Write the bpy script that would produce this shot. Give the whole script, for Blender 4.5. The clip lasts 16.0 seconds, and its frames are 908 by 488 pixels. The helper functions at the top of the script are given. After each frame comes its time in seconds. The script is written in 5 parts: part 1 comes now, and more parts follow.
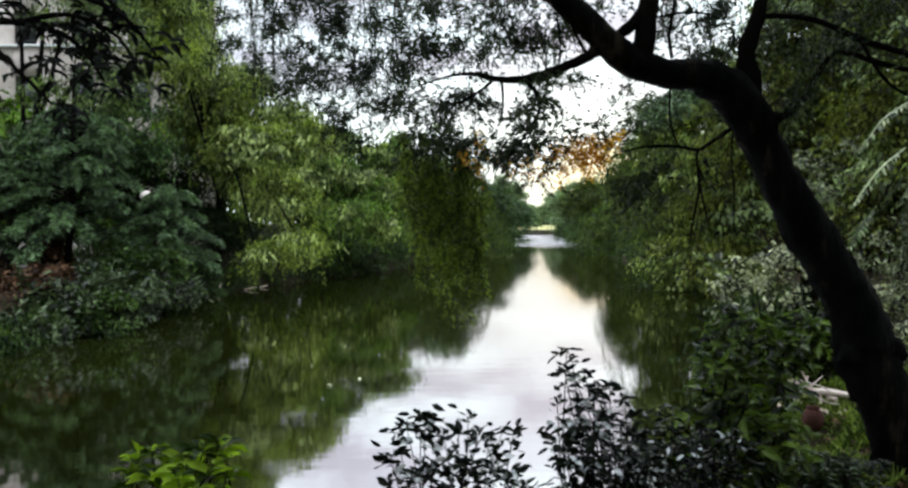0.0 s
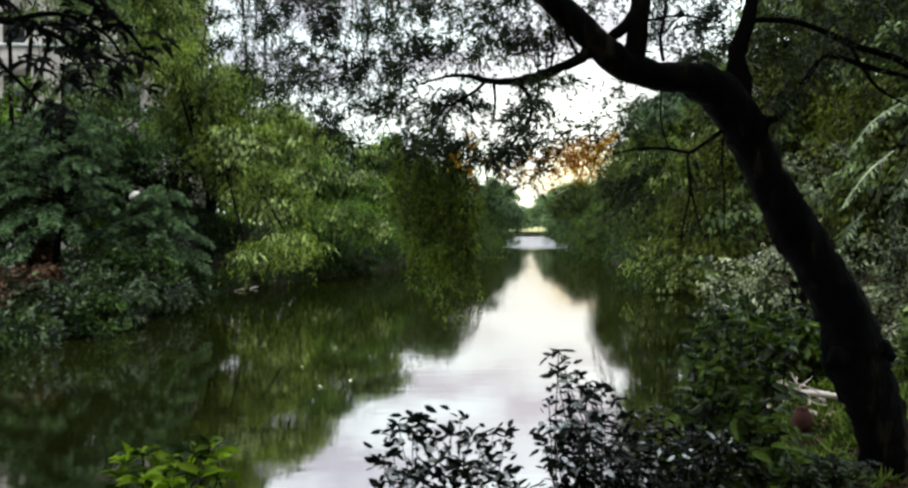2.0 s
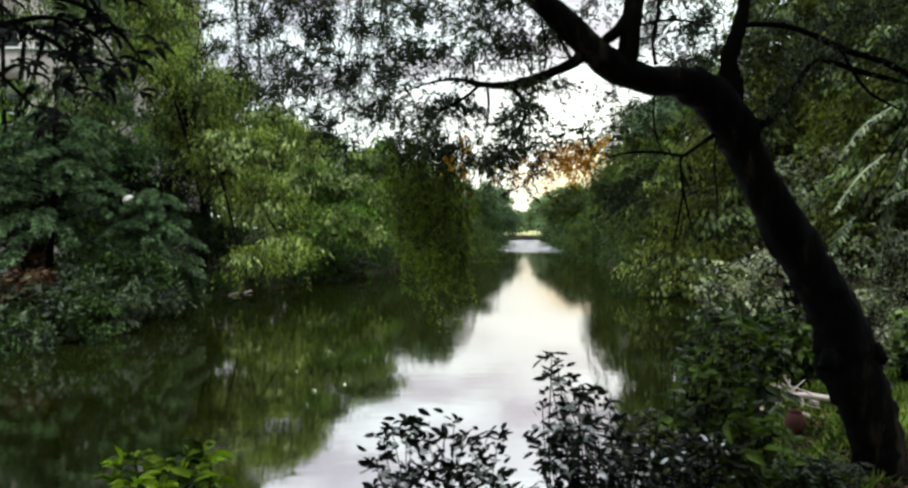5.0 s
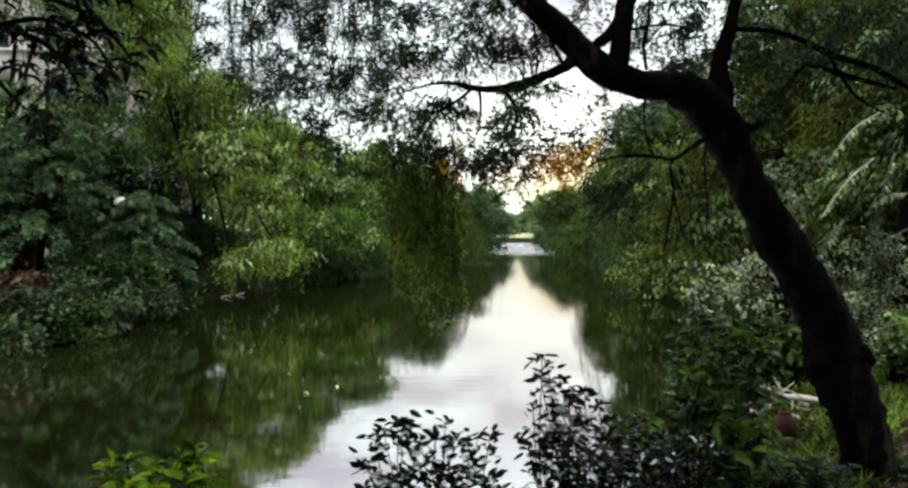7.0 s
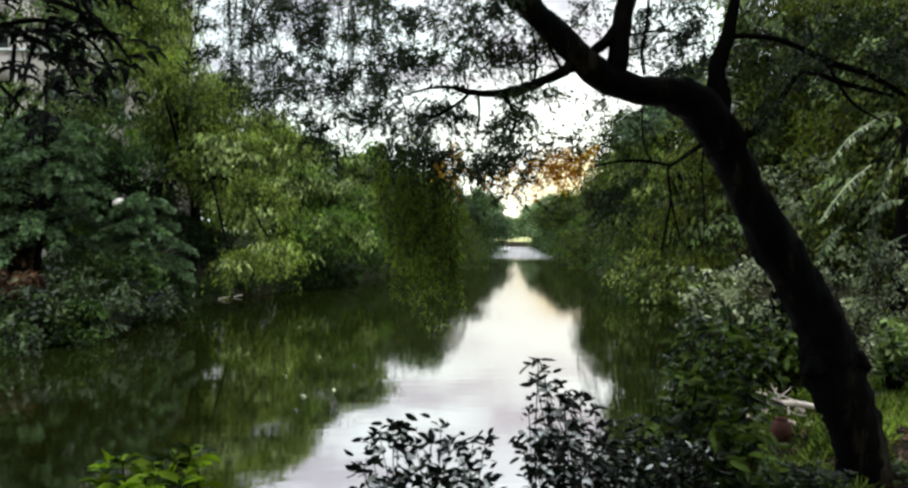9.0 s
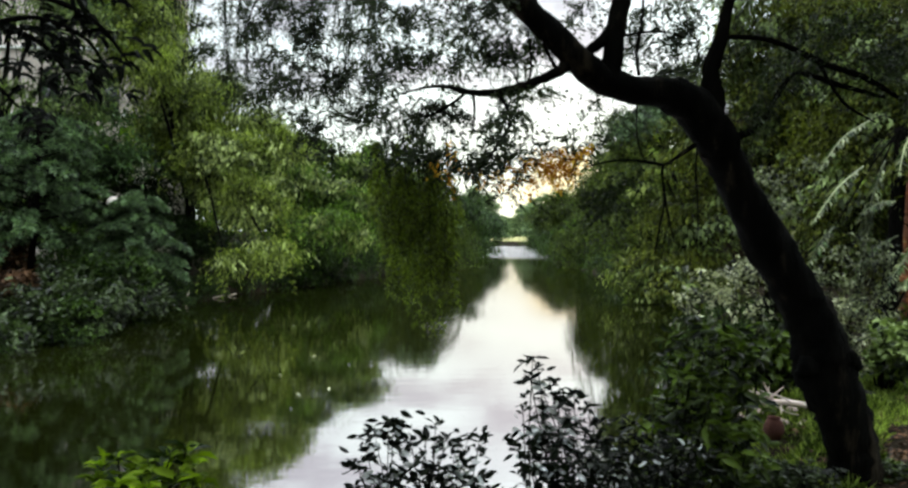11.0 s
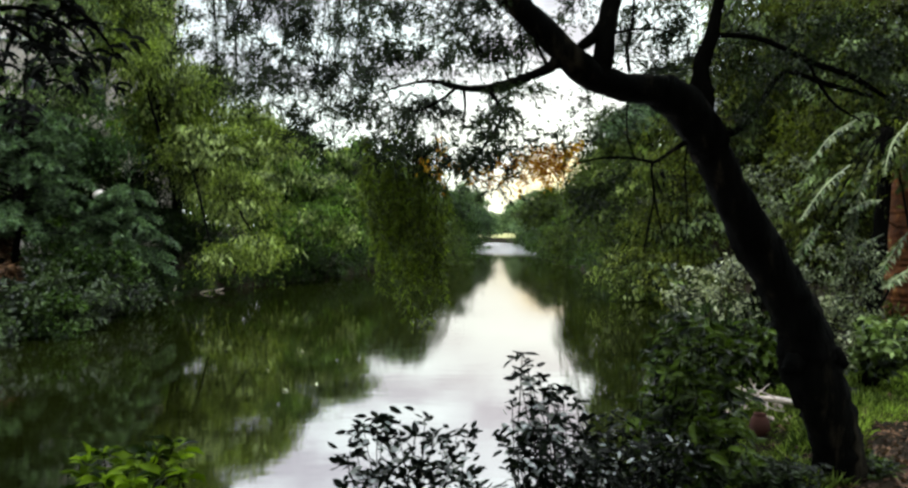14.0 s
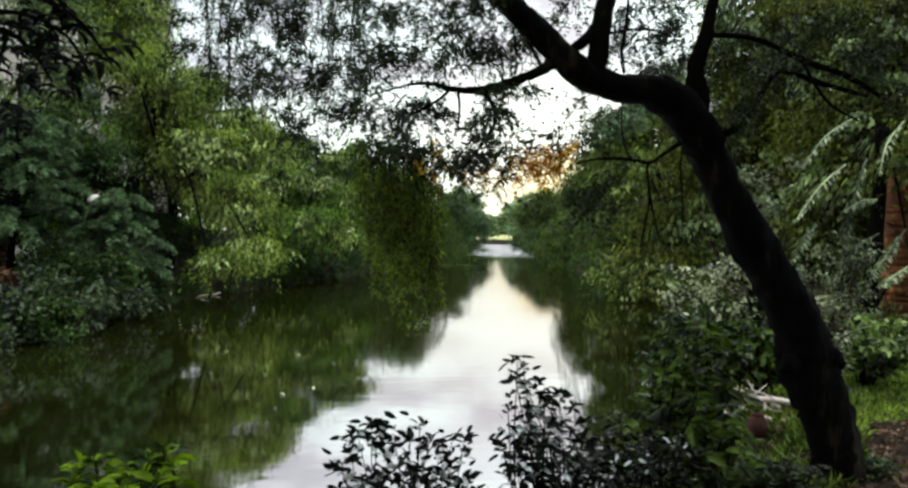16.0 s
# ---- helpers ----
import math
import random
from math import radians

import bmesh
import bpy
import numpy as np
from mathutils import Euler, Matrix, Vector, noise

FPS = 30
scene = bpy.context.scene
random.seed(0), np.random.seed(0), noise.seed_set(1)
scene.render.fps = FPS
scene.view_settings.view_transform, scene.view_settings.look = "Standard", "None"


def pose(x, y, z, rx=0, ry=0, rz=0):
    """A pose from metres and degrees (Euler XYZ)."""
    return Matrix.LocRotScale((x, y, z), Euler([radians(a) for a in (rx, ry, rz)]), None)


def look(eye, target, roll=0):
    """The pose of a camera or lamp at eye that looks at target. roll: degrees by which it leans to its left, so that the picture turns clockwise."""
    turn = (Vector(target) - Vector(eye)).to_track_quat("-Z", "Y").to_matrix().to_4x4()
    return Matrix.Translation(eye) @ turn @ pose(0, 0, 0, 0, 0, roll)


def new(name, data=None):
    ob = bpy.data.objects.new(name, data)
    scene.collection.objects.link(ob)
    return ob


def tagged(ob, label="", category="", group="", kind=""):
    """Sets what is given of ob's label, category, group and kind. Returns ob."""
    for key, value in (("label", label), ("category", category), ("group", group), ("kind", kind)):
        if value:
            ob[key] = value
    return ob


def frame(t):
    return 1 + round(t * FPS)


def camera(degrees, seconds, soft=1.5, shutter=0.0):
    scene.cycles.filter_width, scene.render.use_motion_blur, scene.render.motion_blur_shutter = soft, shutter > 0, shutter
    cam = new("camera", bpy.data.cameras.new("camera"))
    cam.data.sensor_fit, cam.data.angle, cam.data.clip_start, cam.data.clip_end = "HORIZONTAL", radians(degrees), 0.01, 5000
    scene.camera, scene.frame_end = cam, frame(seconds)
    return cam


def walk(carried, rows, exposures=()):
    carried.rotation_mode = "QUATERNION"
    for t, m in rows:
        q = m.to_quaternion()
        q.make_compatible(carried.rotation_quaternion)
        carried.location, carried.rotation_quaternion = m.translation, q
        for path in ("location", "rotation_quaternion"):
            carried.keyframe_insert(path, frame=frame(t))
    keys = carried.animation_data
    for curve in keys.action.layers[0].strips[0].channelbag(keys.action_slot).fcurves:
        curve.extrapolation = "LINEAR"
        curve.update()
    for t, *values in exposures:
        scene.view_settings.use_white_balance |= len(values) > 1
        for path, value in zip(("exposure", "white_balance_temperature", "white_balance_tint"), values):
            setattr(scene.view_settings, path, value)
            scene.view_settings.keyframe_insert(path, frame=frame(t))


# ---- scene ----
cam = camera(66.3, 16.0, soft=2.6)
walk(cam, [
    (0.0, pose(0.000, 0.000, 2.800, 88.28, 0.00, -0.00)),
    (0.5, pose(-0.004, -0.004, 2.796, 88.28, -0.02, -0.34)),
    (1.0, pose(-0.008, -0.008, 2.798, 88.32, 0.02, -0.55)),
    (1.5, pose(-0.006, -0.002, 2.801, 88.29, -0.07, -0.71)),
    (2.0, pose(-0.006, -0.002, 2.800, 88.40, -0.16, -0.74)),
    (2.5, pose(-0.004, -0.001, 2.800, 88.47, -0.22, -0.91)),
    (3.0, pose(-0.005, -0.001, 2.801, 88.39, -0.24, -0.98)),
    (3.5, pose(-0.006, -0.001, 2.797, 88.39, -0.26, -1.08)),
    (4.0, pose(-0.002, 0.005, 2.797, 88.46, -0.15, -1.10)),
    (6.5, pose(0.000, -0.033, 2.801, 88.93, -0.11, -1.53)),
    (7.0, pose(0.004, -0.029, 2.800, 88.91, -0.17, -1.76)),
    (7.5, pose(0.007, -0.031, 2.801, 89.02, -0.26, -1.66)),
    (8.0, pose(0.010, -0.033, 2.801, 89.03, -0.43, -1.73)),
    (8.5, pose(0.010, -0.035, 2.802, 89.08, -0.46, -1.73)),
    (9.0, pose(0.008, -0.036, 2.802, 89.20, -0.57, -1.90)),
    (11.5, pose(0.008, -0.054, 2.797, 89.13, -0.86, -2.46)),
    (12.0, pose(0.003, -0.042, 2.796, 89.11, -1.03, -2.66)),
    (12.5, pose(0.003, -0.051, 2.797, 89.05, -1.05, -2.71)),
    (13.0, pose(0.000, -0.051, 2.798, 88.83, -1.16, -2.78)),
    (13.5, pose(-0.001, -0.050, 2.797, 88.88, -1.13, -3.12)),
    (14.0, pose(0.002, -0.044, 2.796, 88.85, -1.11, -3.23)),
    (14.5, pose(0.005, -0.042, 2.796, 88.91, -0.96, -3.33)),
    (15.0, pose(0.009, -0.042, 2.793, 89.09, -0.86, -3.40)),
    (15.5, pose(0.010, -0.033, 2.795, 89.11, -0.75, -3.39)),
    (16.0, pose(0.014, -0.023, 2.798, 89.03, -0.70, -3.48)),
], exposures=[(0.0, 0.28, 6450, -1), (1.5, 0.27, 6600, -3), (4.0, 0.24, 6720, -4), (16.0, 0.24, 6750, -6)])

# ---------------------------------------------------------------- sky and light
SUN_AZ, SUN_EL = 11.6, 5.3          # degrees right of +y, above the horizon
sun_dir = Vector((math.sin(radians(SUN_AZ)) * math.cos(radians(SUN_EL)),
                  math.cos(radians(SUN_AZ)) * math.cos(radians(SUN_EL)), math.sin(radians(SUN_EL))))


def node(tree, kind, **values):
    n = tree.nodes.new(kind)
    for key, value in values.items():
        if key in n.inputs:
            n.inputs[key].default_value = value
    return n


def ramp(tree, fac, stops, smooth=False):
    n = tree.nodes.new("ShaderNodeValToRGB")
    n.color_ramp.interpolation = "EASE" if smooth else "LINEAR"
    while len(n.color_ramp.elements) < len(stops):
        n.color_ramp.elements.new(0.5)
    for e, (at, c) in zip(n.color_ramp.elements, stops):
        e.position, e.color = at, (*c, 1) if len(c) == 3 else c
    tree.links.new(fac, n.inputs[0])
    return n.outputs[0]


def mix(tree, fac, a, b, mode="MIX"):
    n = tree.nodes.new("ShaderNodeMix")
    n.data_type, n.blend_type = "RGBA", mode
    for socket, value in ((n.inputs[0], fac), (n.inputs[6], a), (n.inputs[7], b)):
        if isinstance(value, bpy.types.NodeSocket):
            tree.links.new(value, socket)
        else:
            socket.default_value = value if isinstance(value, (int, float)) else (*value, 1)
    return n.outputs[2]


def maths(tree, op, a, b=0.0, clamp=False):
    n = tree.nodes.new("ShaderNodeMath")
    n.operation, n.use_clamp = op, clamp
    for socket, value in zip(n.inputs, (a, b)):
        if isinstance(value, bpy.types.NodeSocket):
            tree.links.new(value, socket)
        else:
            socket.default_value = value
    return n.outputs[0]


def vmath(tree, op, a, b):
    n = tree.nodes.new("ShaderNodeVectorMath")
    n.operation = op
    for socket, value in zip(n.inputs, (a, b)):
        if isinstance(value, bpy.types.NodeSocket):
            tree.links.new(value, socket)
        else:
            socket.default_value = value
    return n


def make_world():
    w = bpy.data.worlds.new("evening_sky")
    scene.world = w
    w.use_nodes = True
    nt = w.node_tree
    nt.nodes.clear()
    out = nt.nodes.new("ShaderNodeOutputWorld")
    bg = nt.nodes.new("ShaderNodeBackground")
    sky = nt.nodes.new("ShaderNodeTexSky")
    sky.sky_type, sky.sun_disc = "NISHITA", False
    sky.sun_elevation, sky.sun_rotation = radians(SUN_EL), radians(SUN_AZ)
    sky.dust_density = 3.0
    clear = vmath(nt, "MULTIPLY", sky.outputs[0], (SKY_CLEAR, SKY_CLEAR, SKY_CLEAR)).outputs[0]
    coord = nt.nodes.new("ShaderNodeTexCoord").outputs["Generated"]
    sep = nt.nodes.new("ShaderNodeSeparateXYZ")
    nt.links.new(coord, sep.inputs[0])
    up = maths(nt, "ADD", maths(nt, "MAXIMUM", sep.outputs[2], 0.0), 0.12)
    flat = nt.nodes.new("ShaderNodeCombineXYZ")
    nt.links.new(maths(nt, "DIVIDE", sep.outputs[0], up), flat.inputs[0])
    nt.links.new(maths(nt, "DIVIDE", sep.outputs[1], up), flat.inputs[1])
    n1 = node(nt, "ShaderNodeTexNoise", Scale=1.5, Detail=5.0, Roughness=0.55)
    nt.links.new(flat.outputs[0], n1.inputs["Vector"])
    # a broken sheet of evening cloud, lit from the west where the sun goes down
    dot = vmath(nt, "DOT_PRODUCT", coord, tuple(sun_dir)).outputs["Value"]
    near = maths(nt, "POWER", maths(nt, "MAXIMUM", dot, 0.0), 3.0)
    low = maths(nt, "SUBTRACT", sep.outputs[2], sun_dir.z)
    low = maths(nt, "POWER", 2.718, maths(nt, "MULTIPLY", maths(nt, "MULTIPLY", low, low), -700.0))
    glow = nt.nodes.new("ShaderNodeMapRange")
    glow.interpolation_type = "SMOOTHSTEP"
    nt.links.new(maths(nt, "MULTIPLY", low, maths(nt, "POWER", maths(nt, "MAXIMUM", dot, 0.0), 420.0)), glow.inputs[0])
    glow.inputs[1].default_value, glow.inputs[2].default_value = 0.25, 0.95
    glow = glow.outputs[0]
    cloud = ramp(nt, n1.outputs[0], [(0.40, (0.50, 0.485, 0.61)), (0.50, (0.73, 0.76, 0.88)), (0.59, (0.90, 0.98, 1.08))], True)
    # the sheet thins to an even white haze towards the horizon
    haze = nt.nodes.new("ShaderNodeMapRange")
    nt.links.new(sep.outputs[2], haze.inputs[0])
    haze.inputs[1].default_value, haze.inputs[2].default_value = 0.09, 0.24
    cloud = mix(nt, haze.outputs[0], (1.02, 1.08, 1.12), cloud)
    lift = nt.nodes.new("ShaderNodeMapRange")
    nt.links.new(near, lift.inputs[0])
    lift.inputs[3].default_value, lift.inputs[4].default_value = SKY_BACK, SKY_FRONT
    cloud = mix(nt, 1.0, cloud, lift.outputs[0], "MULTIPLY")
    high = nt.nodes.new("ShaderNodeMapRange")
    nt.links.new(sep.outputs[2], high.inputs[0])
    high.inputs[1].default_value, high.inputs[2].default_value = 0.36, 0.95
    high.inputs[3].default_value, high.inputs[4].default_value = 1.0, SKY_HIGH
    cloud = mix(nt, 1.0, cloud, high.outputs[0], "MULTIPLY")
    bank = nt.nodes.new("ShaderNodeMapRange")
    bank.interpolation_type = "SMOOTHSTEP"
    nt.links.new(sep.outputs[2], bank.inputs[0])
    for k, value in ((1, 0.055), (2, 0.105), (3, 1.0), (4, 0.0)):
        bank.inputs[k].default_value = value
    halo = maths(nt, "MULTIPLY", bank.outputs[0], maths(nt, "POWER", maths(nt, "MAXIMUM", dot, 0.0), 200.0))
    warm = mix(nt, halo, (1.0, 1.0, 1.0), (0.66, 0.57, 0.36))
    warm = mix(nt, glow, warm, (0.90, 0.74, 0.50))
    cloud = mix(nt, 1.0, cloud, warm, "MULTIPLY")
    both = mix(nt, 1.0, cloud, clear, "ADD")
    nt.links.new(both, bg.inputs[0])
    bg.inputs[1].default_value = 1.0
    nt.links.new(bg.outputs[0], out.inputs[0])


SKY_CLEAR, SKY_BACK, SKY_FRONT, SKY_HIGH = 0.005, 0.9, 1.43, 4.7
make_world()
sun = new("low_sun", bpy.data.lights.new("low_sun", "SUN"))
sun.data.energy, sun.data.angle, sun.data.color = 0.22, radians(120), (1.0, 0.9, 0.78)
sun.matrix_world = look(sun_dir * 100, (0, 0, 0))


# ---------------------------------------------------------------- materials
def material(name):
    m = bpy.data.materials.new(name)
    m.use_nodes = True
    nt = m.node_tree
    nt.nodes.clear()
    out = nt.nodes.new("ShaderNodeOutputMaterial")
    return m, nt, out


def leaf_material(name, dark, light, rough=0.45, through_light=0.3, patch=0.6, spec=0.25, pale=None):
    m, nt, out = material(name)
    geo = nt.nodes.new("ShaderNodeNewGeometry")
    pos = node(nt, "ShaderNodeTexNoise", Scale=patch, Detail=3.0)
    nt.links.new(geo.outputs["Position"], pos.inputs["Vector"])
    info = nt.nodes.new("ShaderNodeObjectInfo").outputs["Random"]
    one = maths(nt, "FRACT", maths(nt, "ADD", geo.outputs["Random Per Island"], info))
    fac = maths(nt, "ADD", maths(nt, "MULTIPLY", one, 0.45), maths(nt, "MULTIPLY", pos.outputs[0], 0.75))
    dark, light = (dark[0], dark[1], dark[2] * 0.8), (light[0] * 0.97, light[1], light[2] * 0.8)
    # Deep darks and highlights that the soft light lacks are put into leaf tones.
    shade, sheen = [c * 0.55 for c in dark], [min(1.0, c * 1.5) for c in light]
    # With a pale stop, odd leaves are coloured as bright glints.
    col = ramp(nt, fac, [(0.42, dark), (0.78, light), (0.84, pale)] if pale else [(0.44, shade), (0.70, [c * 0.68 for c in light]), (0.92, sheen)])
    p = node(nt, "ShaderNodeBsdfPrincipled", Roughness=rough)
    p.inputs["Specular IOR Level"].default_value = spec
    nt.links.new(col, p.inputs["Base Color"])
    tr = nt.nodes.new("ShaderNodeBsdfTranslucent")
    nt.links.new(mix(nt, 1.0, col, (1.1, 1.25, 0.6), "MULTIPLY"), tr.inputs[0])
    ms = nt.nodes.new("ShaderNodeMixShader")
    ms.inputs[0].default_value = through_light
    nt.links.new(p.outputs[0], ms.inputs[1])
    nt.links.new(tr.outputs[0], ms.inputs[2])
    nt.links.new(ms.outputs[0], out.inputs[0])
    return m


def rough_material(name, stops, scale, rough=0.9, bump=0.3, stretch=(1, 1, 1), detail=6.0, distance=0.02, spec=0.3):
    m, nt, out = material(name)
    tc = nt.nodes.new("ShaderNodeTexCoord")
    mp = nt.nodes.new("ShaderNodeMapping")
    mp.inputs["Scale"].default_value = stretch
    nt.links.new(tc.outputs["Object"], mp.inputs[0])
    a = node(nt, "ShaderNodeTexNoise", Scale=scale, Detail=detail, Roughness=0.65)
    b = node(nt, "ShaderNodeTexNoise", Scale=scale * 0.13, Detail=3.0)
    nt.links.new(mp.outputs[0], a.inputs["Vector"])
    nt.links.new(mp.outputs[0], b.inputs["Vector"])
    fac = maths(nt, "ADD", maths(nt, "MULTIPLY", a.outputs[0], 0.65), maths(nt, "MULTIPLY", b.outputs[0], 0.35))
    p = node(nt, "ShaderNodeBsdfPrincipled", Roughness=rough)
    p.inputs["Specular IOR Level"].default_value = spec
    nt.links.new(ramp(nt, fac, stops), p.inputs["Base Color"])
    bp = node(nt, "ShaderNodeBump", Strength=bump, Distance=distance)
    nt.links.new(a.outputs[0], bp.inputs["Height"])
    nt.links.new(bp.outputs[0], p.inputs["Normal"])
    nt.links.new(p.outputs[0], out.inputs[0])
    return m


def water_material():
    m, nt, out = material("pond_water")
    geo = nt.nodes.new("ShaderNodeNewGeometry")
    mp = nt.nodes.new("ShaderNodeMapping")
    mp.inputs["Scale"].default_value = (0.38, 1.0, 1.0)
    nt.links.new(geo.outputs["Position"], mp.inputs[0])
    small = node(nt, "ShaderNodeTexNoise", Scale=2.6, Detail=3.0, Roughness=0.5)
    large = node(nt, "ShaderNodeTexNoise", Scale=0.35, Detail=2.0)
    for n in (small, large):
        nt.links.new(mp.outputs[0], n.inputs["Vector"])
    h = maths(nt, "ADD", small.outputs[0], maths(nt, "MULTIPLY", large.outputs[0], 1.5))
    bp = node(nt, "ShaderNodeBump", Strength=0.12, Distance=0.3)
    nt.links.new(h, bp.inputs["Height"])
    # a light breeze ruffles the water far down the channel
    sep = nt.nodes.new("ShaderNodeSeparateXYZ")
    nt.links.new(geo.outputs["Position"], sep.inputs[0])
    wind = nt.nodes.new("ShaderNodeMapRange")
    nt.links.new(maths(nt, "ADD", sep.outputs[1], maths(nt, "MULTIPLY", large.outputs[0], 14.0)), wind.inputs[0])
    for k, value in ((1, 86.0), (2, 94.0), (3, 0.007), (4, 1.0)):
        wind.inputs[k].default_value = value
    nt.links.new(wind.outputs[0], bp.inputs["Strength"])
    murk = node(nt, "ShaderNodeTexNoise", Scale=0.25, Detail=4.0)
    nt.links.new(geo.outputs["Position"], murk.inputs["Vector"])
    d = nt.nodes.new("ShaderNodeBsdfDiffuse")
    nt.links.new(ramp(nt, murk.outputs[0], [(0.3, (0.0055, 0.0072, 0.0010)), (0.7, (0.0080, 0.0100, 0.0015))]), d.inputs[0])
    g = node(nt, "ShaderNodeBsdfGlossy", Roughness=0.045)
    g.inputs[0].default_value = (1.0, 0.955, 0.99, 1)
    nt.links.new(bp.outputs[0], g.inputs["Normal"])
    fr = node(nt, "ShaderNodeFresnel", IOR=RAISED_WATER_IOR)
    ms = nt.nodes.new("ShaderNodeMixShader")
    nt.links.new(fr.outputs[0], ms.inputs[0])
    nt.links.new(d.outputs[0], ms.inputs[1])
    nt.links.new(g.outputs[0], ms.inputs[2])
    nt.links.new(ms.outputs[0], out.inputs[0])
    return m


# Far above water's own index, so that the mirrored sky comes out bright.
RAISED_WATER_IOR = 12.0
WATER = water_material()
# Crushed silhouette black is put into the bark colour; lighter blotches stand for lit bark.
BARK = rough_material("silhouette_bark", [(0.3, (0.002, 0.002, 0.0019)), (0.56, (0.006, 0.0055, 0.0048)), (0.72, (0.042, 0.034, 0.027))], 9, bump=0.8, stretch=(1, 1, 0.25), distance=0.03, spec=0.0)
# Same painted silhouette black; the lightest patches imitate bark lit from the side.
TRUNK_BARK = rough_material("ridged_silhouette_bark", [(0.42, (0.0008, 0.0008, 0.0007)), (0.53, (0.003, 0.0027, 0.0022)), (0.63, (0.036, 0.028, 0.019))], 7, bump=1.0, stretch=(1, 1, 0.22), distance=0.04, spec=0.05)
BARK_GREY = rough_material("grey_bark", [(0.3, (0.05, 0.045, 0.038)), (0.7, (0.16, 0.15, 0.13))], 7, bump=0.6, stretch=(1, 1, 0.3))
BARK_RED = rough_material("red_brown_bark", [(0.34, (0.025, 0.008, 0.004)), (0.53, (0.115, 0.037, 0.010)), (0.72, (0.50, 0.22, 0.07))], 9, bump=0.6, stretch=(1, 1, 0.6))
SOIL = rough_material("damp_soil", [(0.3, (0.006, 0.005, 0.003)), (0.5, (0.017, 0.0125, 0.008)), (0.72, (0.042, 0.028, 0.018))], 5, bump=0.7, spec=0.04)
PINK_STONE = rough_material("pinkish_broken_stone", [(0.3, (0.3, 0.2, 0.17)), (0.7, (0.68, 0.54, 0.48))], 14, bump=0.5)
PATH = rough_material("pale_gravel_path", [(0.3, (0.14, 0.12, 0.11)), (0.7, (0.3, 0.27, 0.25))], 6, bump=0.4)
STONE = rough_material("grey_stone", [(0.3, (0.025, 0.025, 0.022)), (0.7, (0.085, 0.08, 0.075))], 6, bump=0.6, spec=0.05)
PALE_WOOD = rough_material("bare_pale_wood", [(0.3, (0.45, 0.33, 0.27)), (0.7, (0.82, 0.71, 0.64))], 8, bump=0.4, stretch=(0.3, 1, 1))
HAY = rough_material("dry_meadow_grass", [(0.3, (0.28, 0.26, 0.10)), (0.7, (0.5, 0.46, 0.2))], 0.8, bump=0.2)
CLAY = rough_material("red_clay", [(0.3, (0.03, 0.009, 0.006)), (0.7, (0.065, 0.02, 0.013))], 12, bump=0.3)
PLASTER = rough_material("pale_plaster", [(0.3, (0.44, 0.36, 0.32)), (0.7, (0.78, 0.70, 0.66))], 1.2, bump=0.15)

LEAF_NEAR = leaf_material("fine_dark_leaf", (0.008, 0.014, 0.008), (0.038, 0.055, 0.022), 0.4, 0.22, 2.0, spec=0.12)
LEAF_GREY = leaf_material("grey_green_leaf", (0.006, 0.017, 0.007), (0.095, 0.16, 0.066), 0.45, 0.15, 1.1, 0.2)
LEAF_TIER = leaf_material("blue_grey_green_leaf", (0.012, 0.027, 0.015), (0.19, 0.275, 0.165), 0.4, 0.2, 1.6, 0.3)
# Orange that holds the low sun's glow through leaves in its base colour.
LEAF_SUN_GLOW = leaf_material("sun_glow_leaf", (0.50, 0.13, 0.02), (0.98, 0.42, 0.09), 0.5, 0.8, 3.0, 0.1)
LEAF_OLIVE = leaf_material("olive_leaf", (0.055, 0.075, 0.016), (0.32, 0.38, 0.095), 0.45, 0.45, 0.9, 0.15)
LEAF_GREEN = leaf_material("fresh_green_leaf", (0.010, 0.027, 0.003), (0.16, 0.26, 0.042), 0.45, 0.25, 0.9, 0.15)
LEAF_DARK = leaf_material("deep_green_leaf", (0.007, 0.018, 0.004), (0.05, 0.085, 0.018), 0.45, 0.25, 0.8, 0.15)
LEAF_BROWN = leaf_material("brown_olive_leaf", (0.008, 0.011, 0.002), (0.132, 0.148, 0.030), 0.5, 0.3, 1.0, 0.12)
# The branch's backlit silhouette is put into this almost black leaf colour.
LEAF_SHADE = leaf_material("backlit_black_leaf", (0.001, 0.002, 0.001), (0.0045, 0.006, 0.003), 0.6, 0.03, 4.0, 0.03)
LEAF_HANG = leaf_material("hanging_olive_leaf", (0.05, 0.07, 0.012), (0.17, 0.215, 0.038), 0.45, 0.4, 2.0, 0.15)
# Lighter colour for spray ends, painting highlights on the crowns.
LEAF_TIP = leaf_material("highlight_yellow_green_leaf", (0.055, 0.08, 0.02), (0.42, 0.48, 0.20), 0.45, 0.3, 1.2, 0.2)
# Grey-green paled to carry the haze of distance in its colour.
LEAF_HAZE_GREY = leaf_material("hazed_grey_green_leaf", (0.06, 0.11, 0.05), (0.33, 0.44, 0.25), 0.45, 0.2, 1.2, 0.25)
LEAF_UNDER = leaf_material("dull_undergrowth_leaf", (0.003, 0.006, 0.002), (0.066, 0.095, 0.036), 0.4, 0.15, 1.5, 0.3)
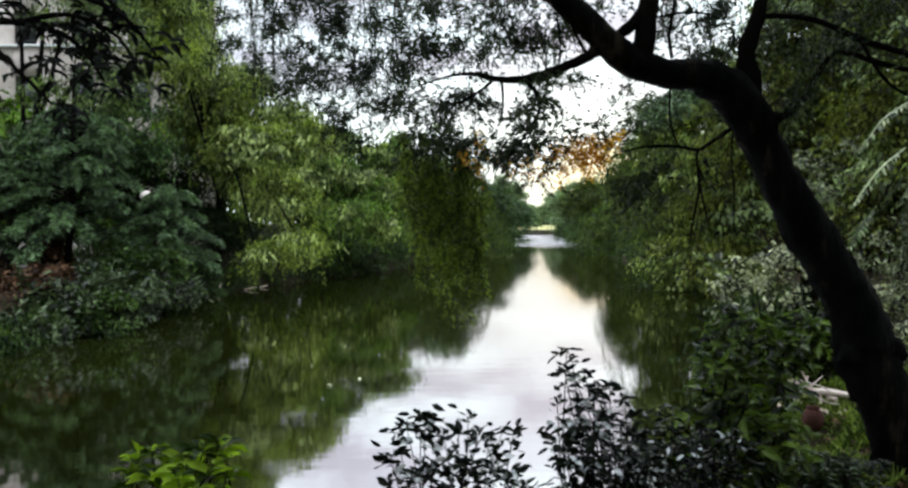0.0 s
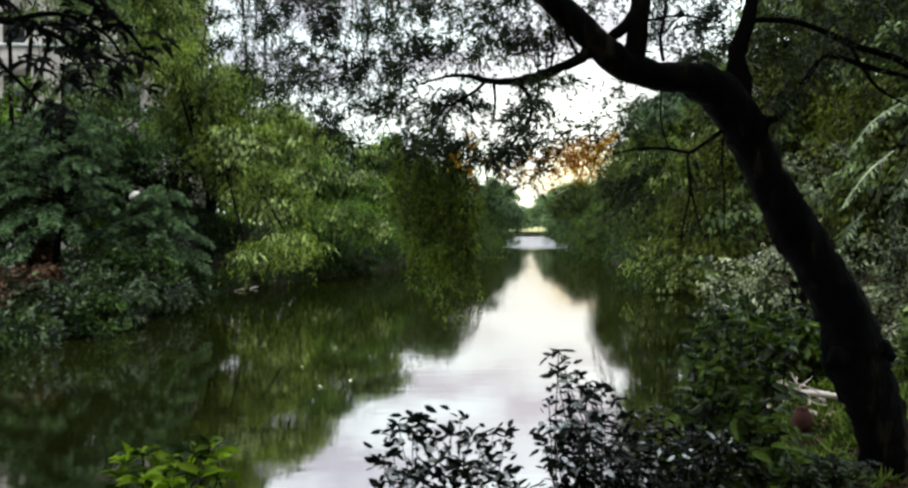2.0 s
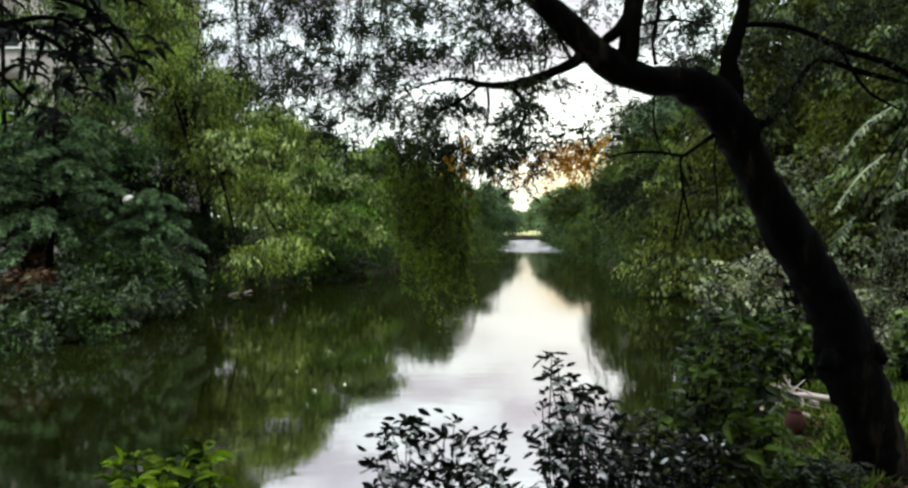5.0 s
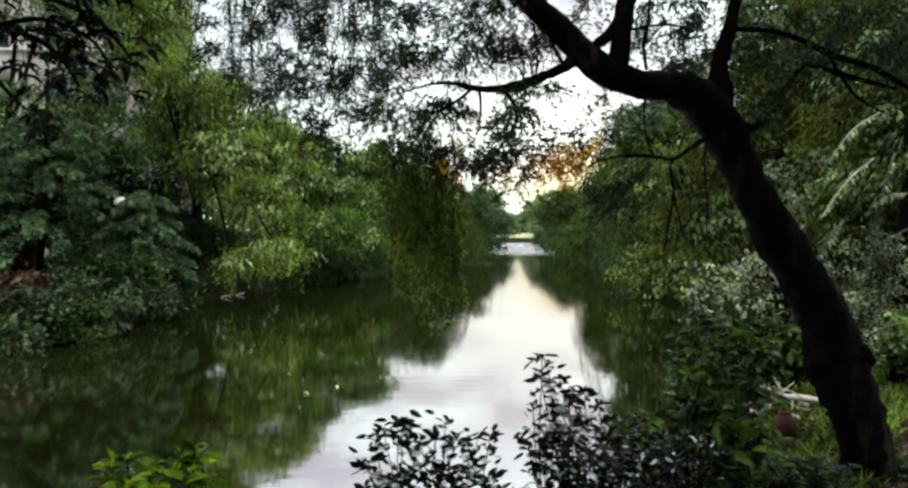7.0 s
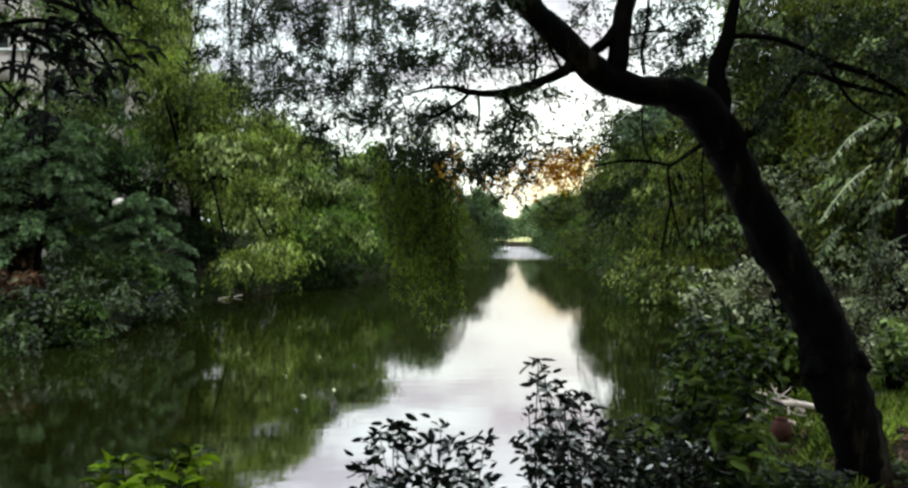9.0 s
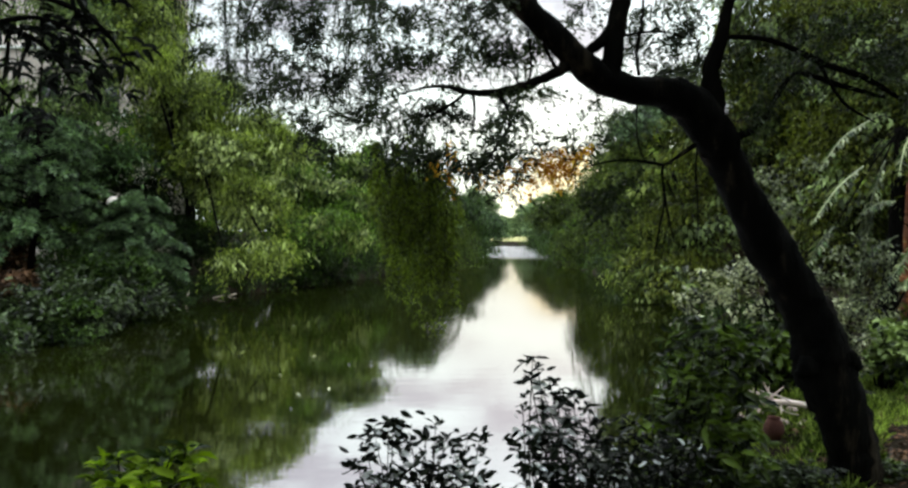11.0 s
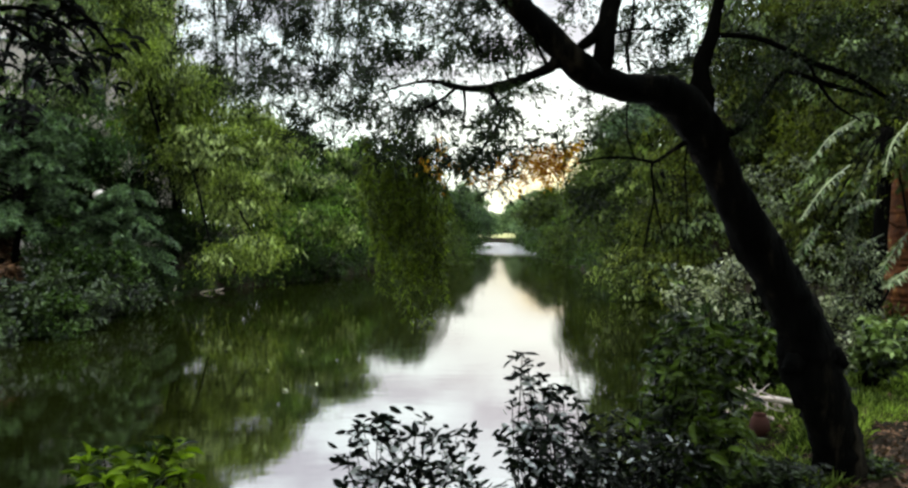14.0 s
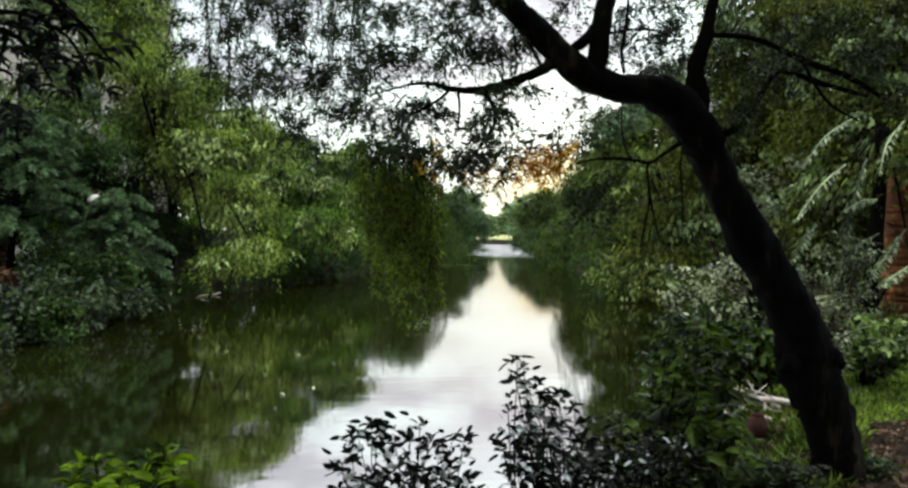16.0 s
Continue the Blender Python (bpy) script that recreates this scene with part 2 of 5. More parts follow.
LEAF_MOSS = leaf_material("moss_green_leaf", (0.009, 0.017, 0.003), (0.102, 0.135, 0.024), 0.45, 0.3, 1.2, 0.15)
# Near-black leaf; the pale stop paints white highlights onto some leaves.
LEAF_GLOSS = leaf_material("dark_leaf_painted_glints", (0.001, 0.002, 0.0008), (0.005, 0.008, 0.003), 0.24, 0.05, 6.0, 0.10, pale=(0.64, 0.65, 0.66))
# Black of the shaded hollow under the trees, put into the leaf colour.
LEAF_DEEP = leaf_material("painted_shade_leaf", (0.003, 0.008, 0.002), (0.022, 0.038, 0.010), 0.5, 0.2, 0.8, 0.1)
LEAF_BRIGHT = leaf_material("bright_yellow_green_leaf", (0.016, 0.036, 0.002), (0.21, 0.31, 0.016), 0.5, 0.3, 6.0, 0.1)
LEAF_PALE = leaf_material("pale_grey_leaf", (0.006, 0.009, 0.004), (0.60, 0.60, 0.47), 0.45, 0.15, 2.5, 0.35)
LEAF_SILVER = leaf_material("dull_silver_leaf", (0.004, 0.007, 0.003), (0.27, 0.29, 0.20), 0.45, 0.15, 2.2, 0.3)
LEAF_FROND = leaf_material("pale_palm_leaf", (0.12, 0.14, 0.09), (0.5, 0.53, 0.38), 0.35, 0.15, 1.5, 0.25)
LEAF_MID = leaf_material("mid_green_leaf", (0.005, 0.011, 0.002), (0.085, 0.125, 0.020), 0.3, 0.25, 4.5, 0.2)
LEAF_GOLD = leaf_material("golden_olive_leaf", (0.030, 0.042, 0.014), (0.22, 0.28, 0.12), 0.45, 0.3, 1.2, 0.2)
LEAF_FRESH = leaf_material("light_green_leaf", (0.016, 0.032, 0.008), (0.29, 0.37, 0.14), 0.35, 0.25, 2.5, 0.35)
GRASS = leaf_material("rough_grass", (0.05, 0.085, 0.014), (0.35, 0.43, 0.12), 0.5, 0.35, 1.2, 0.15)
LITTER = leaf_material("fallen_leaf", (0.03, 0.014, 0.009), (0.15, 0.075, 0.05), 0.6, 0.1, 2.5, 0.15)


# ---------------------------------------------------------------- mesh helpers
def raw_object(name, verts, faces, mat, parent=None, label="", smooth=False):
    verts, faces = np.asarray(verts, np.float32), np.asarray(faces, np.int32)
    k = faces.shape[1]
    me = bpy.data.meshes.new(name)
    me.vertices.add(len(verts))
    me.vertices.foreach_set("co", verts.ravel())
    me.loops.add(faces.size)
    me.loops.foreach_set("vertex_index", faces.ravel())
    me.polygons.add(len(faces))
    me.polygons.foreach_set("loop_start", np.arange(0, faces.size, k, dtype=np.int32))
    if smooth:
        me.polygons.foreach_set("use_smooth", np.ones(len(faces), bool))
    me.update(calc_edges=True)
    me.materials.append(mat)
    ob = new(name, me)
    if parent:
        ob.parent = parent
    if label:
        ob["label"] = label
    return ob


def join(pieces):
    vs, fs, n = [], [], 0
    for v, f in pieces:
        vs.append(v)
        fs.append(f + n)
        n += len(v)
    return np.concatenate(vs), np.concatenate(fs)


def smooth_path(points, n):
    """n points along a Catmull-Rom curve through points (each of any length)."""
    p = np.asarray(points, float)
    q = np.vstack([2 * p[0] - p[1], p, 2 * p[-1] - p[-2]])
    t = np.linspace(0, len(p) - 1 - 1e-9, n)
    i = t.astype(int)
    u = (t - i)[:, None]
    a, b, c, d = q[i], q[i + 1], q[i + 2], q[i + 3]
    return 0.5 * (2 * b + (c - a) * u + (2 * a - 5 * b + 4 * c - d) * u ** 2 + (3 * b - a - 3 * c + d) * u ** 3)


def tube(points, radii, sides=8, rough=0.0, rng=None, n=None):
    """A tapered, closed tube along a curve: quads (vertices, faces)."""
    n = n or max(4, 4 * len(points))
    c = smooth_path(points, n)
    r = np.interp(np.linspace(0, 1, n), np.linspace(0, 1, len(radii)), radii)
    t = np.gradient(c, axis=0)
    t /= np.linalg.norm(t, axis=1)[:, None] + 1e-9
    ref = np.where(np.abs(t[:, 2:3]) > 0.8, np.array([[1.0, 0.2, 0]]), np.array([[0, 0, 1.0]]))
    ref = np.repeat(ref[n // 2:n // 2 + 1], n, 0)
    a = np.cross(t, ref)
    a /= np.linalg.norm(a, axis=1)[:, None] + 1e-9
    b = np.cross(t, a)
    ang = np.linspace(0, 2 * np.pi, sides, endpoint=False)
    rr = np.repeat(r[:, None], sides, 1)
    if rough and rng is not None:
        lump = rng.normal(0, 1, (n, sides))
        lump = (lump + np.roll(lump, 1, 0) + np.roll(lump, 1, 1) + np.roll(lump, -1, 0)) / 2
        rr = rr * (1 + rough * lump)
    v = c[:, None] + rr[..., None] * (np.cos(ang)[None, :, None] * a[:, None] + np.sin(ang)[None, :, None] * b[:, None])
    i, j = np.meshgrid(np.arange(n - 1), np.arange(sides), indexing="ij")
    k = (j + 1) % sides
    f = np.stack([i * sides + j, i * sides + k, (i + 1) * sides + k, (i + 1) * sides + j], -1).reshape(-1, 4)
    v = np.vstack([v.reshape(-1, 3), c[-1:] + t[-1:] * r[-1] * 0.5])
    tip = len(v) - 1
    caps = np.array([[(n - 1) * sides + s, (n - 1) * sides + (s + 1) % sides, tip, tip] for s in range(sides)])
    caps[:, 3] = caps[:, 2]
    # the end cap as narrow quads would be degenerate: close it by a ring pulled in
    ring = c[-1] + (v[(n - 1) * sides:n * sides] - c[-1]) * 0.05
    v = np.vstack([v[:-1], ring])
    caps = np.array([[(n - 1) * sides + s, (n - 1) * sides + (s + 1) % sides, n * sides + (s + 1) % sides, n * sides + s] for s in range(sides)])
    return v, np.vstack([f, caps])


SMALL = (np.array([(0, 0, 0), (0.42, 0.5, 0.1), (1, 0, -0.12), (0.42, -0.5, 0.1)]), np.array([(0, 2, 1), (0, 3, 2)]))
BROAD = (np.array([(0, 0, 0), (0.28, 0.42, 0.12), (0.66, 0.42, 0.06), (1, 0, -0.28), (0.66, -0.42, 0.06), (0.28, -0.42, 0.12), (0.5, 0, -0.03)]),
         np.array([(6, 1, 0), (6, 2, 1), (6, 3, 2), (6, 4, 3), (6, 5, 4), (6, 0, 5)]))


FLAT = (np.array([(0, 0, 0), (0.3, 0.45, 0.05), (0.68, 0.38, 0.03), (1, 0, -0.08), (0.68, -0.38, 0.03), (0.3, -0.45, 0.05), (0.5, 0, -0.03)]), BROAD[1])


def leaves(pos, along, up, length, width, shape=SMALL):
    """Leaves at pos, pointing along, faces towards up: triangles (vertices, faces)."""
    d = along / (np.linalg.norm(along, axis=1)[:, None] + 1e-9)
    s = np.cross(up, d)
    s /= np.linalg.norm(s, axis=1)[:, None] + 1e-9
    u = np.cross(d, s)
    t, tri = shape
    L = np.broadcast_to(np.asarray(length, float), (len(pos),))[:, None, None]
    W = np.broadcast_to(np.asarray(width, float), (len(pos),))[:, None, None]
    v = pos[:, None] + d[:, None] * t[None, :, 0:1] * L + s[:, None] * t[None, :, 1:2] * W + u[:, None] * t[None, :, 2:3] * L
    f = tri[None] + (np.arange(len(pos)) * len(t))[:, None, None]
    return v.reshape(-1, 3), f.reshape(-1, 3)


def unit(rng, n):
    v = rng.normal(0, 1, (n, 3))
    return v / np.linalg.norm(v, axis=1)[:, None]


def in_blob(rng, blob, n, shell=0.45):
    """n places in an ellipsoid, most of them towards its outside, and the way outwards."""
    centre, radii = np.array(blob[0]), np.array(blob[1])
    d = unit(rng, n)
    r = rng.uniform(0, 1, (n, 1)) ** shell
    return centre + d * r * radii, d


def crown_leaves(rng, blobs, sprays, per, spread, size, width, droop=0.5, flat=0.45, shape=SMALL, fine=8):
    """Foliage in loose, flattened sprays, which hang by droop."""
    vol = np.array([b[1][0] * b[1][1] + b[1][0] * b[1][2] for b in blobs])
    counts = np.maximum(1, (sprays * vol / vol.sum()).astype(int))
    made = []
    for b, n in zip(blobs, counts):
        # each mass of foliage breaks up into lumps with gaps between
        lumps = max(2, min(104 // fine, n // fine))
        hub, hd = in_blob(rng, (b[0], np.array(b[1]) * 0.8), lumps, 0.35)
        pick = rng.integers(0, lumps, n)
        own = rng.uniform(0.22, 0.42, (lumps, 1))
        d = unit(rng, n)
        c = hub[pick] + d * (rng.uniform(0, 1, (n, 1)) ** 0.5) * own[pick] * np.array(b[1]) * (1, 1, 0.5)
        d = d * 0.7 + hd[pick] * 0.5
        out = d * np.array((1, 1, 0.35)) + np.array((0, 0, -droop)) + rng.normal(0, 0.25, (n, 3))
        out /= np.linalg.norm(out, axis=1)[:, None]
        s = rng.uniform(-1, 1, (n, per, 1))
        big = rng.uniform(0.6, 1.3, (n, 1, 1))
        p = c[:, None] + out[:, None] * s * spread * big + rng.normal(0, 1, (n, per, 3)) * np.array((1, 1, flat * 0.7)) * spread * 0.4 * big
        p[..., 2] -= droop * spread * 0.6 * s[..., 0] ** 2
        a = out[:, None] * 0.8 + rng.normal(0, 0.42, (n, per, 3)) + np.array((0, 0, -droop * 0.6))
        u = np.array((0, 0, 1.0)) + rng.normal(0, 0.25, (n, per, 3)) + d[:, None] * 0.5 + rng.normal(0, 0.2, (n, 1, 3))
        k = n * per
        L = size * rng.uniform(0.55, 1.35, k)
        made.append(leaves(p.reshape(k, 3), a.reshape(k, 3), u.reshape(k, 3), L, L * width, shape))
    return join(made)


def strand_leaves(rng, starts, out, length, per, size, width, sag=1.0, gap=0.5):
    """Hanging strands with leaflets on both sides: leaves, and the strands' own lines."""
    n = len(starts)
    ln = length * rng.uniform(0.5, 1.25, (n, 1, 1))
    s = np.linspace(0.05, 1, per)[None, :, None] + rng.uniform(-0.02, 0.02, (n, per, 1))
    o = out / (np.linalg.norm(out, axis=1)[:, None] + 1e-9)
    down = np.array((0, 0, -1.0))
    line = starts[:, None] + ln * (o[:, None] * (s - 0.5 * s ** 2) + down * sag * s ** 1.6)
    tang = o[:, None] * (1 - s) + down * sag * 1.6 * s ** 0.6
    side = np.cross(tang, np.array((0, 0, 1.0)) + rng.normal(0, 0.5, (n, 1, 3)))
    side /= np.linalg.norm(side, axis=2)[..., None] + 1e-9
    sign = np.where(np.arange(per) % 2, 1.0, -1.0)[None, :, None]
    a = tang * 0.8 + side * sign * 1.0 + rng.normal(0, 0.35, (n, per, 3))
    u = np.array((0, 0, 1.0)) + rng.normal(0, 0.6, (n, per, 3))
    k = n * per
    L = size * rng.uniform(0.6, 1.3, k)
    return leaves(line.reshape(k, 3), a.reshape(k, 3), u.reshape(k, 3), L, L * width), line


def fine_sprays(rng, starts, out, length, per, size, width, sag, puff):
    """Short twigs with small leaves puffed out round them: leaves, and the twigs' own lines."""
    n = len(starts)
    ln = length * rng.uniform(0.5, 1.3, (n, 1, 1))
    s = np.sort(rng.uniform(0.05, 1, (n, per, 1)), 1)
    o = out / (np.linalg.norm(out, axis=1)[:, None] + 1e-9)
    line = starts[:, None] + ln * (o[:, None] * s + np.array((0, 0, -sag)) * s ** 1.7)
    p = line + rng.normal(0, puff, (n, per, 3)) * (0.5 + s)
    a = o[:, None] * 0.6 + np.array((0, 0, -0.45)) + rng.normal(0, 0.7, (n, per, 3))
    u = np.array((0, 0, 0.6)) + rng.normal(0, 0.8, (n, per, 3))
    k = n * per
    L = size * rng.uniform(0.55, 1.35, k)
    return leaves(p.reshape(k, 3), a.reshape(k, 3), u.reshape(k, 3), L, L * width), line


def twig_mesh(lines, radius):
    """Thin three-sided twigs along many lines at once."""
    n, m, _ = lines.shape
    ang = np.array((0.3, 2.4, 4.5))
    ring = np.stack([np.cos(ang), np.sin(ang), np.zeros(3)], -1)
    r = radius * np.linspace(1, 0.4, m)[None, :, None, None]
    v = lines[:, :, None] + ring[None, None] * r
    i, j = np.meshgrid(np.arange(m - 1), np.arange(3), indexing="ij")
    k = (j + 1) % 3
    f = np.stack([i * 3 + j, i * 3 + k, (i + 1) * 3 + k, (i + 1) * 3 + j], -1).reshape(-1, 4)
    f = f[None] + (np.arange(n) * m * 3)[:, None, None]
    return v.reshape(-1, 3), f.reshape(-1, 4)


# ---------------------------------------------------------------- ground and water
LEFT_Y, LEFT_X = (-40, 10, 20, 28, 36, 45, 67, 134, 330), (-11, -10, -9.8, -9.3, -6.5, -3, 3.8, 10.6, 30)
RIGHT_Y, RIGHT_X = (0, 4, 6, 9, 14, 24, 35, 61, 75, 150, 330), (0.2, 0.9, 2.0, 3.5, 6.0, 9.9, 11.9, 13.4, 14.6, 23, 46)


def into_water(x, y):
    """How far a place lies inside the water's edge, in metres; below 0 on land."""
    wob = 0.25 * np.sin(y * 1.3 + 0.6 * np.sin(y * 0.37)) + 0.18 * np.sin(y * 2.9 + x)
    edge = np.minimum(x - np.interp(y, LEFT_Y, LEFT_X), np.interp(y, RIGHT_Y, RIGHT_X) - x) + wob
    near = y - 4.0 - 0.2 * np.sin(x * 1.7) + 0.05 * np.minimum(x, 0)
    return np.minimum(np.minimum(edge, near), 165 - y)


def ground_z(x, y):
    s = into_water(x, y)
    z = np.interp(s, (-8, -1.1, -0.15, 0.4, 1.6), (1.1, 1.0, 0.3, -0.3, -0.9))
    z = z + np.where(s < 0, 0.04 * np.sin(x * 2.1 + 1) * np.sin(y * 1.7) + 0.02 * np.sin(x * 5.3) * np.sin(y * 6.1 + 2), 0)
    far = np.hypot(x, y - 60)
    return z + np.clip((far - 110) / 300, 0, 1) * 1.5 * (s < -6)


def build_ground():
    xs = np.concatenate([-np.geomspace(900, 26, 22), np.arange(-25, -12, 0.7), np.arange(-12, 9, 0.22), np.arange(9, 30, 1.0), np.geomspace(31, 900, 22)])
    ys = np.concatenate([-np.geomspace(900, 6, 18), np.arange(-5, 22, 0.22), np.arange(22, 80, 0.8), np.geomspace(81, 1200, 50)])
    X, Y = np.meshgrid(xs, ys, indexing="ij")
    v = np.stack([X, Y, ground_z(X, Y)], -1).reshape(-1, 3)
    n, m = len(xs), len(ys)
    i, j = np.meshgrid(np.arange(n - 1), np.arange(m - 1), indexing="ij")
    f = np.stack([i * m + j, (i + 1) * m + j, (i + 1) * m + j + 1, i * m + j + 1], -1).reshape(-1, 4)
    g = raw_object("ground", v, f, SOIL, smooth=True)
    tagged(g, "dark damp earth banks sloping down to the water", "ground", kind="structure")
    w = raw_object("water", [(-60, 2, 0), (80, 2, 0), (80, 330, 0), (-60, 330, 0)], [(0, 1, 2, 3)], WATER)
    tagged(w, "still green pond water mirroring trees and evening sky", "water", kind="structure")


build_ground()


# ---------------------------------------------------------------- trees
def thing(name, at, label, category, group=""):
    ob = new(name)
    ob.location = at
    ob.empty_display_size = 0.3
    return tagged(ob, label, category, group)


def local(v, at):
    return np.asarray(v) - np.array(at)


def bank_tree(seed, label, base, blobs, mat, trunk_r=0.16, bark=None, sprays=900, per=26, spread=0.7, size=0.16, width=0.42,
              droop=0.5, flat=0.45, group="trees along the banks", strands=0, strand_len=2.0, tips=0, tip_mat=None):
    """A tree on the bank: a tapered trunk, a limb to each mass of foliage, and a crown of leafy sprays."""
    rng = np.random.default_rng(seed)
    bx, by = base
    at = np.array((bx, by, float(ground_z(np.float64(bx), np.float64(by))) - 0.05))
    t = thing("tree", at, label, "tree", group)
    bark = bark or BARK
    mean = np.mean([b[0] for b in blobs], 0)
    top = np.array((bx * 0.6 + mean[0] * 0.4, by * 0.6 + mean[1] * 0.4, at[2] + (mean[2] - at[2]) * 0.75))
    mid = (at + top) / 2 + rng.normal(0, 0.2, 3) * (1, 1, 0)
    path = smooth_path([at, mid, top], 9)
    v, f = tube([at, mid, top], [trunk_r * 1.25, trunk_r, trunk_r * 0.55], 9, 0.06, rng, 14)
    raw_object("trunk", local(v, at), f, bark, t, smooth=True)
    for b in blobs:
        s = path[rng.integers(4, 9)]
        e = np.array(b[0]) + rng.normal(0, 0.2, 3)
        m = (s + e) / 2 + np.array((0, 0, 0.25 * np.linalg.norm(e - s) * rng.uniform(0.2, 0.8)))
        v, f = tube([s, m, e], [trunk_r * 0.5, trunk_r * 0.3, trunk_r * 0.1], 6, 0.05, rng, 10)
        raw_object("limb", local(v, at), f, bark, t, smooth=True)
    made = [crown_leaves(rng, blobs, sprays, per, spread, size, width, droop, flat)]
    if strands:
        st, od = [], []
        for b in blobs:
            p, d = in_blob(rng, b, strands // len(blobs) + 1, 0.3)
            st.append(p)
            od.append(d * (1, 1, 0.2) + rng.normal(0, 0.2, d.shape))
        lv, _ = strand_leaves(rng, np.concatenate(st), np.concatenate(od) * 0.5, strand_len, 26, size, width * 0.8, 1.0)
        made.append(lv)
    v, f = join(made)
    v[:, 2] = np.maximum(v[:, 2], 0.03 + 0.1 * rng.uniform(0, 1, len(v)))
    raw_object("crown", local(v, at), f, mat, t)
    # Outer sprays in a lighter leaf colour imitate the crown's lit highlights.
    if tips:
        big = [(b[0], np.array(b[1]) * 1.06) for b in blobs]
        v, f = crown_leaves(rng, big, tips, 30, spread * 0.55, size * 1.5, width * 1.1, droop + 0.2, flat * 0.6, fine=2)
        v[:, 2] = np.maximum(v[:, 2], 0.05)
        raw_object("young_foliage", local(v, at), f, tip_mat, t, "paler leaves at the ends of the sprays, standing in for highlights")
    return t


def tiered_tree(seed, base, top, boughs, reach):
    """A tree of flat, drooping boughs in tiers: each bough carries a fan of twigs with hanging leaves."""
    rng = np.random.default_rng(seed)
    bx, by = base
    at = np.array((bx, by, float(ground_z(np.float64(bx), np.float64(by))) - 0.05))
    t = thing("tree", at, "grey-green tree with flat drooping tiers of foliage", "tree", "trees along the banks")
    crest = np.array((bx + 0.3, by, top))
    v, f = tube([at, (at + crest) / 2 + (0.12, 0, 0), crest], [0.11, 0.08, 0.03], 9, 0.06, rng, 20)
    raw_object("trunk", local(v, at), f, BARK, t, smooth=True)
    low, made = at[2] + 1.3, []
    for k in range(boughs):
        u = (k + rng.uniform(0, 0.8)) / boughs
        h = low + (top - low) * u
        az = k * 2.4 + rng.uniform(-0.4, 0.4)
        d = np.array((math.cos(az), math.sin(az), 0.0))
        ln = (reach[1] + (reach[0] - reach[1]) * u ** 1.5) * rng.uniform(0.75, 1.1)
        s0 = at + (crest - at) * ((h - at[2]) / (top - at[2]))
        pts = [s0, s0 + d * ln * 0.5 + (0, 0, 0.22 * rng.uniform(0.2, 1)), s0 + d * ln + (0, 0, -0.25 * ln * rng.uniform(0.4, 1))]
        v, f = tube(pts, [0.035, 0.022, 0.008], 5, 0.04, rng, 10)
        raw_object("bough", local(v, at), f, BARK, t, smooth=True)
        n = 54
        q = rng.uniform(0.25, 1.0, n)
        c = smooth_path(pts, 40)[(q * 39).astype(int)]
        side = np.cross(d, (0, 0, 1.0)) * np.where(np.arange(n) % 2, 1.0, -1.0)[:, None]
        out = side * rng.uniform(0.5, 1.0, (n, 1)) + d * rng.uniform(0.3, 0.9, (n, 1))
        lv, _ = strand_leaves(rng, c, out, 0.75 * (1.25 - q.mean()), 26, 0.14, 0.32, 0.36)
        made.append(lv)
    v, f = join(made)
    raw_object("crown", local(v, at), f, LEAF_TIER, t)
    return t


